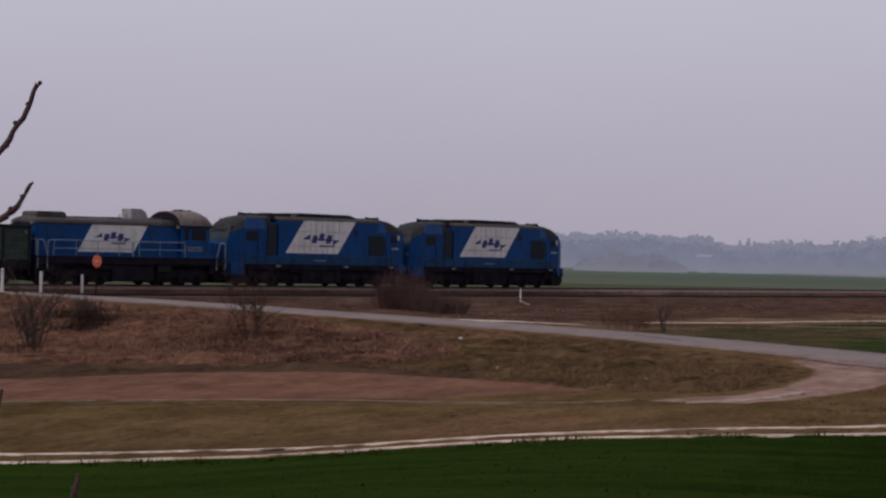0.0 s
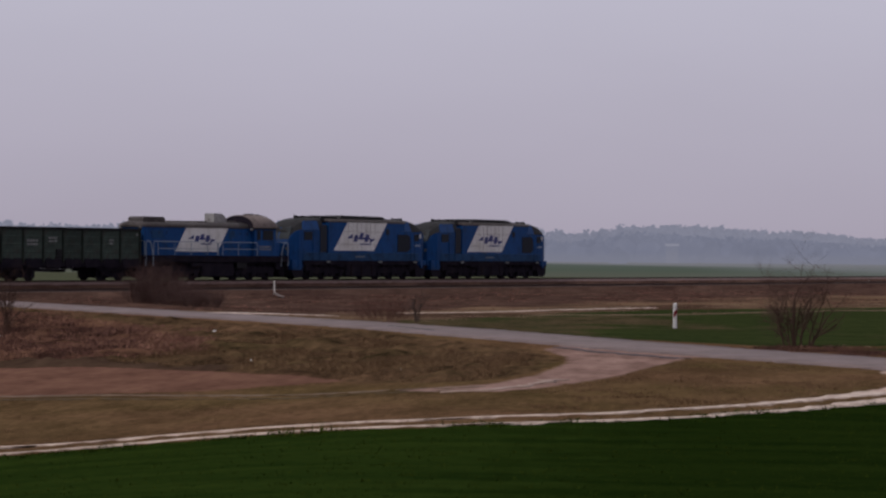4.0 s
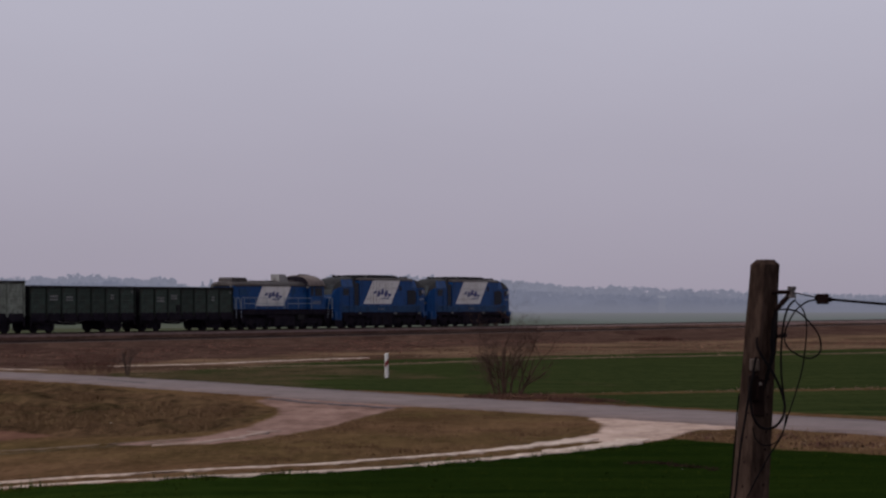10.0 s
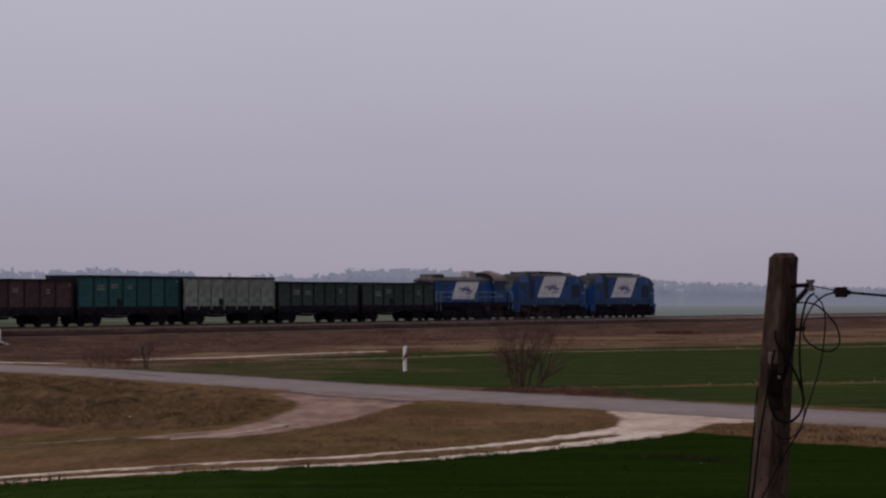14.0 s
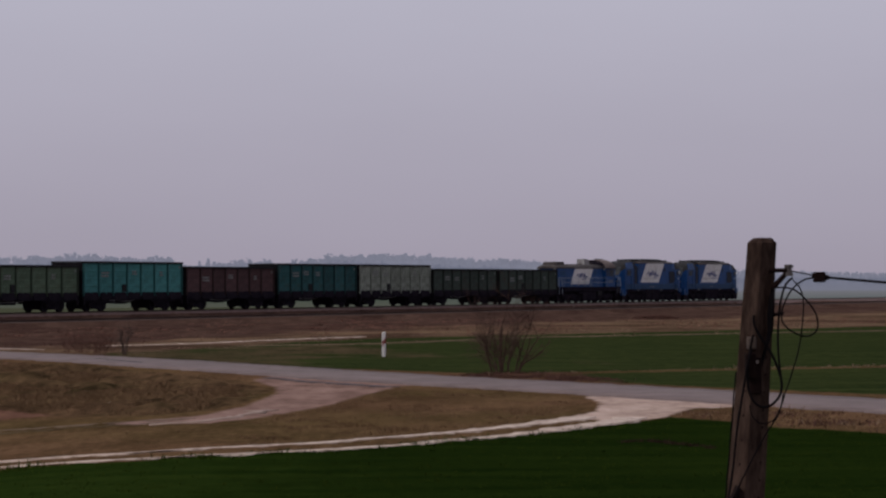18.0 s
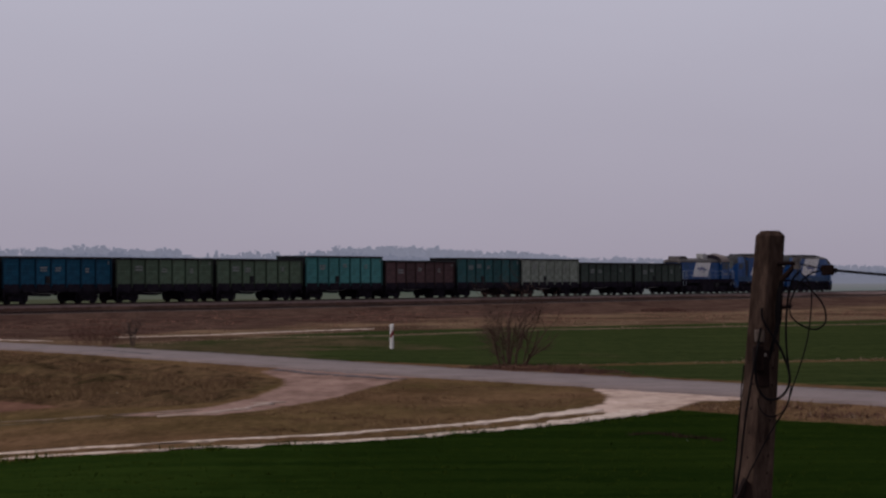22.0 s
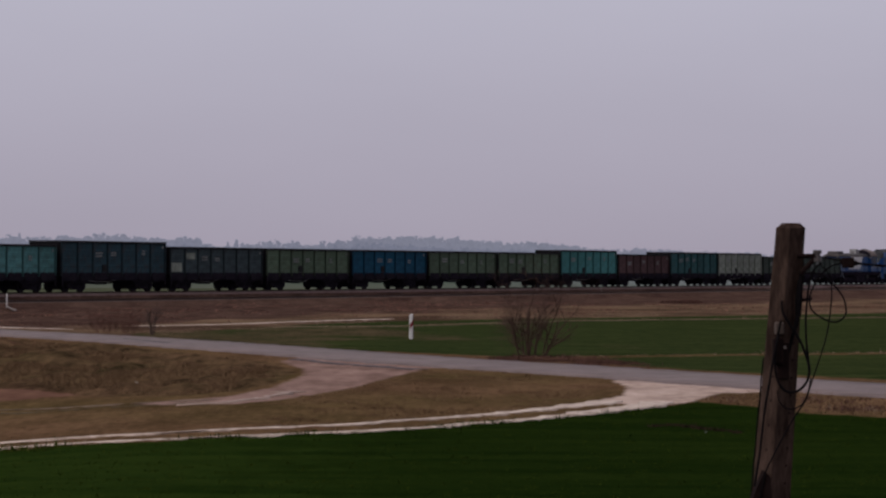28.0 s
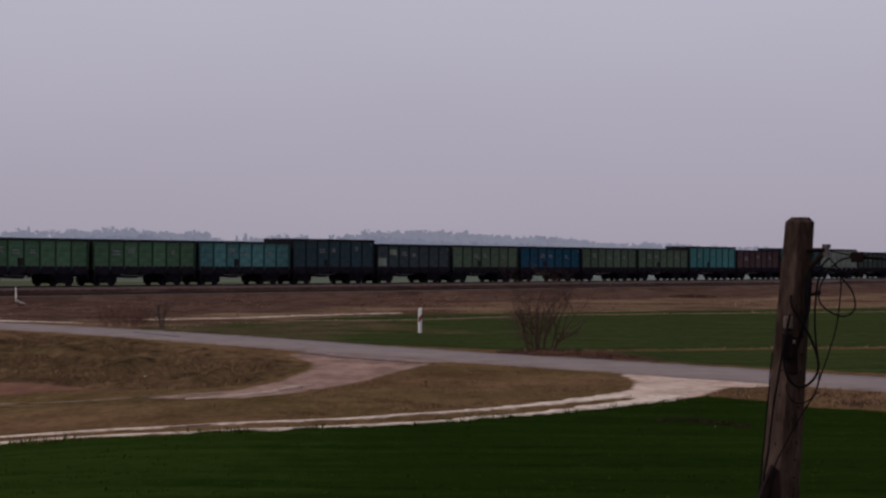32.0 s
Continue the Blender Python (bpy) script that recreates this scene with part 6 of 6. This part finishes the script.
def off_foot(other):
    def keep(x, y):
        return other(x, y) & (inside(x, y, BANK_FOOT) < 0)
    return keep


EMBANK = [(-48, 128), (-20, 121.5), (-10, 133), (0, 146), (34, 178), (60, 205), (60, 215), (-8, 215), (-30, 175), (-52, 137)]
LEFT_MEADOW = [(-60, 40.2), (-17, 42.6), (-9, 44.4), (-4, 45.8), (-5, 52.5), (-8, 53.8), (-11, 55.4), (-18, 56.8), (-60, 52)]
tufts("bank_grass", "russet dead grass tufts on the road bank", [p for p in BANK if p[0] < -15] + [(-15, 92)], 12000, .10, RED_BLADE, 1, keep=off_foot(patchy(.35, -.12, 1)), width=.012, clump=.16)
tufts("bank_grass", "tall russet dead grass clumps on the road bank", [p for p in RUSSET if p[0] > -55] + [(-52, 112), (-52, 64)], 3200, .15, RED_BLADE, 31, blades=14, lean=1.3, keep=off_foot(patchy(.45, -.05, 31)), width=.016, clump=.24)
tufts("bank_grass", "dark withered stalks among the bank grass", RUSSET, 1500, .15, BRAMBLE, 32, blades=14, lean=1.2, keep=off_foot(patchy(.4, .12, 32)), width=.015, clump=.26)
tufts("bank_grass", "tall brown-green tussocks on the road bank", [(-19, 71.5), (-14, 67.6), (-10.6, 64), (-7.4, 60), (-5.6, 64), (-5.5, 70), (-7, 77), (-13.8, 90), (-20, 94)], 1300, .09, DRY_BLADE, 33, blades=12, lean=1.1, keep=patchy(.55, 0, 33), width=.012, clump=.18)
tufts("brambles", "dark bramble thicket on the road bank", [(-40.2, 101), (-39.4, 105), (-38.0, 104), (-36.0, 97.5), (-34.4, 91), (-35.2, 89.5), (-37.2, 95)], 330, .22, DARK_STALK, 34, blades=12, lean=1.0, keep=patchy(.35, -.15, 34), width=.014, clump=.25)
tufts("brambles", "dark low scrub on the railway embankment", [(17.6, 214), (22.4, 224), (24.4, 226), (23.2, 219), (19.5, 211.5)], 420, .22, BRAMBLE, 36, blades=12, lean=1.0, keep=patchy(.3, -.2, 36), width=.03, clump=.35)
tufts("embankment_grass", "dark withered scrub along the embankment foot", EMBANK, 1800, .09, BRAMBLE, 37, blades=8, lean=1.2, keep=patchy(.10, .12, 37), width=.03, clump=.3)
tufts("strip_grass", "straw tufts along the ragged end of the green crop", [(-16.0, 101), (-14.5, 114), (-11, 123), (-6.0, 135), (-4.5, 133), (-9.2, 120), (-12.2, 108), (-13.0, 100)], 700, .06, PALE_BLADE, 38, blades=7, lean=1.3, keep=patchy(.22, -.05, 38), width=.022, clump=.25)
tufts("bank_grass", "brown-green grass tufts on the road bank", [(-18, 70.5), (-14, 67), (-10.6, 63.2), (-7, 58.6), (-5.8, 59.5), (-5.1, 63), (-5, 70), (-6.7, 78), (-13.8, 91.2), (-18, 95)], 6000, .085, DRY_BLADE, 2, keep=patchy(.5, -.1, 2), width=.009, clump=.12)
tufts("island_grass", "short brown-green grass between the tracks", ISLAND, 4500, .06, DRY_BLADE, 3, keep=patchy(.6, -.1, 3), width=.007)
tufts("verge_grass", "straw-coloured grass tufts at the field edge", VERGE_RIGHT, 1100, .08, PALE_BLADE, 4, keep=patchy(.7, .05, 4), width=.011)
tufts("verge_grass", "dark dead grass clumps at the field edge", VERGE_RIGHT, 5200, .08, DRY_BLADE, 14, lean=1.3, keep=patchy(1.1, -.15, 14), width=.012)
tufts("verge_grass", "withered brown stalks in clumps at the field edge", VERGE_RIGHT, 2000, .09, BRAMBLE, 15, blades=10, lean=1.2, keep=patchy(.8, .08, 15), width=.014, clump=.22)
tufts("verge_grass", "dark withered grass between the road and the crop", [(.6, 81.2), (5.6, 73.8), (5.9, 75), (5.0, 79), (4.8, 82), (2, 83.5)], 1000, .07, BRAMBLE, 17, blades=8, lean=1.3, keep=patchy(.5, -.25, 17), width=.014, clump=.2)
tufts("verge_grass", "green blades straying from the crop into the dry edge", [(6.2, 53.7), (7.0, 51.4), (8.6, 50.0), (14, 44.7), (22, 32.4), (22, 31), (14, 43.6), (8.6, 49.0), (6.8, 50.6), (5.6, 53.0)], 1500, .06, CROP_BLADE, 16, keep=patchy(.8, -.1, 16), width=.009)
tufts("embankment_grass", "dry brown grass on the railway embankment", EMBANK, 2500, .07, RED_BLADE, 5, keep=patchy(.12, -.1, 5), width=.035, clump=.25)
tufts("embankment_grass", "pale straw grass below the railway", [(-10, 127), (-4, 139), (0, 146), (6, 150), (34, 176), (60, 203), (60, 208), (30, 180), (-2, 150), (-12, 134)], 3500, .07, PALE_BLADE, 6, keep=patchy(.16, -.05, 6), width=.03, clump=.22)
tufts("strip_grass", "straw grass strip through the green crop", STRAW_STRIP, 1600, .09, PALE_BLADE, 7, width=.025, clump=.2)
tufts("strip_grass", "straw grass strip beside the road", [(1.5, 82.4), (5.5, 83.0), (15.3, 87.0), (40, 96), (40, 98.5), (15.4, 89.0), (5.5, 84.6), (1.5, 83.4)], 1200, .07, PALE_BLADE, 8, width=.018)
tufts("meadow_grass", "short olive meadow grass", LEFT_MEADOW, 4000, .05, DRY_BLADE, 9, keep=patchy(.4, -.1, 9), width=.007)
NEAR_FIELD = [p for p in CROP_NEAR[:-4]] + [(12, 28), (-25, 28)]
# paler blades at left and darker at right repeat the painted brightness fall-off
tufts("winter_crop", "short bright green winter cereal", NEAR_FIELD, 22000, .032, CROP_PALE, 10, 4, keep=lambda x, y: x < -4, width=.010, clump=.05)
tufts("winter_crop", "short dark green winter cereal", NEAR_FIELD, 20000, .032, CROP_BLADE, 15, 4, keep=lambda x, y: x > -6, width=.010, clump=.05)
tufts("winter_crop", "ragged green clumps along the field track", [(-17, 40.6), (-9.1, 41.8), (-5.1, 42.3), (-1.7, 44.8), (2.1, 49.6), (4.1, 53), (4.3, 52), (2.3, 48.4), (-1.5, 43.6), (-5, 41.2), (-9, 40.8), (-17, 39.6)], 2600, .09, CROP_BLADE, 11, 6, keep=patchy(.9, 0, 11), clump=.09)

tufts("brambles", "dark reddish-brown brambles on the road bank", [(-28.3, 86.8), (-30.3, 97.6), (-28.8, 98.3), (-25.3, 92.8), (-22.0, 89.5), (-19.4, 79.8), (-19.9, 73.1), (-22.4, 72.2), (-24.8, 76.3)], 3600, .13, BRAMBLE, 13, 5, keep=patchy(.5, -.1, 13), width=.011, clump=.14)
tufts("dead_stalks", "low dark tangle of dead stalks in the crop", [(3.5, 46.15), (4.0, 46.5), (4.4, 45.5), (5.0, 44.5), (5.1, 44.8), (4.55, 45.8), (4.1, 46.9), (3.5, 46.5)], 300, .05, DARK_STALK, 12, 6, width=.012, clump=.06)

# ---- far distance ----
def far_ground():
    """Fields up to the horizon, with the haze painted into their emission."""
    m = bpy.data.materials.new("hazy_fields")
    m.use_nodes = True
    nt = m.node_tree
    b = nt.nodes["Principled BSDF"]
    b.inputs["Roughness"].default_value = 1.0
    b.inputs["Specular IOR Level"].default_value = 0.0
    co = nt.nodes.new("ShaderNodeTexCoord")
    sp = nt.nodes.new("ShaderNodeSeparateXYZ")
    nt.links.new(co.outputs["Object"], sp.inputs[0])

    def spread(lo, hi):
        r = nt.nodes.new("ShaderNodeMapRange")
        r.inputs["From Min"].default_value = lo
        r.inputs["From Max"].default_value = hi
        return r
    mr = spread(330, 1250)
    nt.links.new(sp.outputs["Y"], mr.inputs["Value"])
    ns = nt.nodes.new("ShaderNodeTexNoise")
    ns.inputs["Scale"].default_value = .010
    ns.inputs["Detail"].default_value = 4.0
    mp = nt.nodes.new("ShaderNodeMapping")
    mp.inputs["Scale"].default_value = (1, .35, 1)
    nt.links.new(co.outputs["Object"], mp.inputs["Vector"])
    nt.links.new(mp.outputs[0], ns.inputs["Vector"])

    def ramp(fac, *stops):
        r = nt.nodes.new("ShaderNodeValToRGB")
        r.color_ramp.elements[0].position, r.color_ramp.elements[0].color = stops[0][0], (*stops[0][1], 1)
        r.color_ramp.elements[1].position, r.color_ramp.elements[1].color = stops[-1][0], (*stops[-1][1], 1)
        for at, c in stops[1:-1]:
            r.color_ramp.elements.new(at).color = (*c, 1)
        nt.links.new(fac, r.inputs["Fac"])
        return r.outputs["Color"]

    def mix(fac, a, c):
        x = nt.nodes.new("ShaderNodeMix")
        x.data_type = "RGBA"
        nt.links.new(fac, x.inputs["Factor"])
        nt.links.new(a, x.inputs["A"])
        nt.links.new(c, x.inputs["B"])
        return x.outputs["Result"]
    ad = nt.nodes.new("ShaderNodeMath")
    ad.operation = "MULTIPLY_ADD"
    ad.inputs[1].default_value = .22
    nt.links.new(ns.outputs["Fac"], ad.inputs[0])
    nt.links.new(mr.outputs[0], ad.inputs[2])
    # both ramps turn paler and bluer with distance: painted haze
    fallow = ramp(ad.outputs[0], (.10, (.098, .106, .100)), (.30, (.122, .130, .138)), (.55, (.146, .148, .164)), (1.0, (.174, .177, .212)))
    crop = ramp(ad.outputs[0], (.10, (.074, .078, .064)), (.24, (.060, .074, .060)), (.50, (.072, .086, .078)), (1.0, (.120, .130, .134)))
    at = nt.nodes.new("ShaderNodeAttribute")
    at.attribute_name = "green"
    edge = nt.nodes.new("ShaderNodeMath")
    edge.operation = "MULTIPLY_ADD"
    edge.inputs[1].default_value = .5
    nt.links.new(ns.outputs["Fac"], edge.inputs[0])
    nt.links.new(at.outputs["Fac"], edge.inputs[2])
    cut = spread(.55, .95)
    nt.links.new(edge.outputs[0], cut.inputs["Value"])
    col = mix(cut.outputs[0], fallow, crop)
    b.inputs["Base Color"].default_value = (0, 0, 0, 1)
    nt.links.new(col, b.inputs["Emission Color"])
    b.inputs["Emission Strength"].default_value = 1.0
    xs = np.concatenate([[-2600, -1600, -1000], np.arange(-700, 420, 14), [700, 1200, 2600]])
    ys = np.concatenate([np.arange(330, 1300, 22), [1400, 1700, 2300, 3200]])
    gx, gy = np.meshgrid(xs, ys)
    z = .25 + (gy - 330) * .0004 + np.where(gy < 340, -.4, 0)
    v = np.stack([gx.ravel(), gy.ravel(), z.ravel()], -1)
    i = np.arange(v.shape[0]).reshape(gx.shape)
    f = np.stack([i[:-1, :-1], i[:-1, 1:], i[1:, 1:], i[1:, :-1]], -1).reshape(-1, 4)
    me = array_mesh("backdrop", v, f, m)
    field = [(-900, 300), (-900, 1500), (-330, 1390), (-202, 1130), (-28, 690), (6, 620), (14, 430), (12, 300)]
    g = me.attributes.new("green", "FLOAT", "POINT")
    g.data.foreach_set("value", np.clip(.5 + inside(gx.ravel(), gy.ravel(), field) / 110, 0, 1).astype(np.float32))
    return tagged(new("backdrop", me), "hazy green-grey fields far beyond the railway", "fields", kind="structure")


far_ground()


def far_woods(name, label, dist, az0, az1, step, profile, mat, seed, ragged=.3, layers=3, spires=.007):
    """A distant belt of bare trees: overlapping crowns of many small clumps above a closed understorey."""
    rng = np.random.default_rng(seed)
    V, F = [], []

    def clump(x, y, z, rx, rz, n=9):
        base, ph = len(V), rng.uniform(0, 6.28)
        for i in range(n):
            q, k = ph + 2 * math.pi * i / n, rng.uniform(.75, 1.18)
            V.append((x + rx * k * math.cos(q), y, max(z + rz * k * math.sin(q), -4)))
        V.append((x, y - rx * .6, z))
        V.append((x, y + rx * .6, z))
        for i in range(n):
            F.append((base + i, base + (i + 1) % n, base + n))
            F.append((base + (i + 1) % n, base + i, base + n + 1))
    az, swell, grove = az0, 0.0, 0.0
    while az < az1:
        hm = np.interp(az, [p[0] for p in profile], [p[1] for p in profile]) / 4300 * dist
        swell = .86 * swell + .14 * rng.normal(0, 1.5)
        grove = .96 * grove + .04 * rng.normal(0, 3.0)
        for _ in range(layers):
            a = radians(az + rng.uniform(-step, step))
            d = dist * rng.uniform(.98, 1.05)
            h = hm * (1 - ragged * .30 + ragged * .40 * swell + ragged * .35 * grove + ragged * .6 * rng.beta(1.3, 4.0))
            x, y = d * math.sin(a), d * math.cos(a)
            w = hm * rng.uniform(.14, .30)
            clump(x, y, h * .30, w * 2.4, h * .42)
            if rng.uniform() < spires:
                # a conifer standing above the rest
                t = h * rng.uniform(1.06, 1.16)
                for c in range(5):
                    clump(x, y, h * .6 + (t - h * .6) * c / 4.5, w * (.75 - .13 * c), (t - h * .6) * .20)
            for _c in range(18):
                q, m = rng.uniform(0, 2 * math.pi), rng.uniform(0, 1) ** .6
                r = w * rng.uniform(.08, .34)
                clump(x + (w - r * .6) * m * math.cos(q), y, h * .66 + (h * .34 - r) * m * math.sin(q), r, r * rng.uniform(.7, 1.1), 7)
        az += step
    return tagged(new(name, array_mesh(name, V, F, mat)), label, "woods", kind="stuff")


SKYLINE = [(-26, 50), (-20, 56), (-12, 53), (-9.6, 57), (-9.0, 61), (-8.5, 64), (-7.2, 61), (-6.9, 58), (-6.4, 60), (-5.9, 45), (-4.9, 47), (-4.6, 55), (-4.3, 49), (-3.8, 45), (-3.0, 52), (-2.5, 62), (-1, 62), (.5, 54), (1.5, 50), (3, 44), (5, 38), (7, 33), (9, 29), (13, 26)]
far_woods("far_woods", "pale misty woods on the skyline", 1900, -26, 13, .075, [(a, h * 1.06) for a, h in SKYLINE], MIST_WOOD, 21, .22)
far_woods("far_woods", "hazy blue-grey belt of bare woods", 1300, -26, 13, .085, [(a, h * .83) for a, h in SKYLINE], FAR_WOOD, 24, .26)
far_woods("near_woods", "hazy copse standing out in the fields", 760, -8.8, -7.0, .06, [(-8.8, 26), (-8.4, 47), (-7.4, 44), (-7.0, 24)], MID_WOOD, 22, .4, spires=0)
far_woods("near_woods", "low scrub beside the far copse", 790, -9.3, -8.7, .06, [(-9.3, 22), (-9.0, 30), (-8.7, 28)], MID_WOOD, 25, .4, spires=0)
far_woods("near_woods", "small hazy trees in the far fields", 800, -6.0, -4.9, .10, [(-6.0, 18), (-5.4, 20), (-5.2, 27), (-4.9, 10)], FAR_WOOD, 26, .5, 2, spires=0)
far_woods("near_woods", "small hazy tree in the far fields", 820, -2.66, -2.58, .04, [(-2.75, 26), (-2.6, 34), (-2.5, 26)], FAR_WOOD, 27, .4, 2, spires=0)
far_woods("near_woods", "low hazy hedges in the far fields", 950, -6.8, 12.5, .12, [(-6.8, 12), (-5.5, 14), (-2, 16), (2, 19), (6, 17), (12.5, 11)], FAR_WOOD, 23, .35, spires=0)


def far_barn(az, dist, z, wide, high):
    """A low farm building: a hazed wall under a pale roof."""
    x, y = dist * math.sin(radians(az)), dist * math.cos(radians(az))
    root = thing("farm_building", pose(x, y, z, 0, 0, -az), label="pale hazy farm building among far trees", category="building")
    bm = bmesh.new()
    box(bm, -wide / 2, wide / 2, -2, 2, -z, 0)
    part("wall", bm, HAZY_WALL, root)
    bm = bmesh.new()
    prism(bm, [(-2.3, 0), (2.3, 0), (0, high)], -wide / 2 - .3, wide / 2 + .3, "x")
    part("roof", bm, PALE_HAZE, root)


# the farm buildings' haze is emission colour too
PALE_HAZE = glowing("pale_hazy_roof", (0.205, 0.209, 0.264), (0.222, 0.226, 0.282), 20)
HAZY_WALL = glowing("hazy_wall", (0.150, 0.158, 0.212), (0.166, 0.174, 0.230), 20, (0.1780, 0.1830, 0.2330), -5.0, 0.0)
far_barn(-1.36, 905, 6.8, 4.6, .9)
far_barn(5.2, 905, 6.0, 2.6, .9)
far_barn(-6.42, 800, 5.6, 4.4, .7)


# ---- motion of the train ----
def motions():
    times = [0, 4, 8, 12, 16, 20, 24, 28, 32]
    for vehicle, behind in TRAIN:
        walk(vehicle, [(t, track_matrix(train_front(t) - behind)) for t in times])
    keyed = {}
    for vehicle, _ in TRAIN:
        for ob in vehicle.children_recursive:
            if not ob.name.startswith("wheelset"):
                continue
            x, r = round(ob.location.x, 3), ob.location.z
            if (x, r) not in keyed:
                walk(ob, [(k / 15, pose(x, 0, r, 0, math.degrees(train_front(k / 15) / r), 0)) for k in range(481)])
                keyed[(x, r)] = ob
            else:
                model = keyed[(x, r)]
                ob.rotation_mode = "QUATERNION"
                ob.animation_data_create()
                ob.animation_data.action = model.animation_data.action
                ob.animation_data.action_slot = model.animation_data.action_slot


motions()
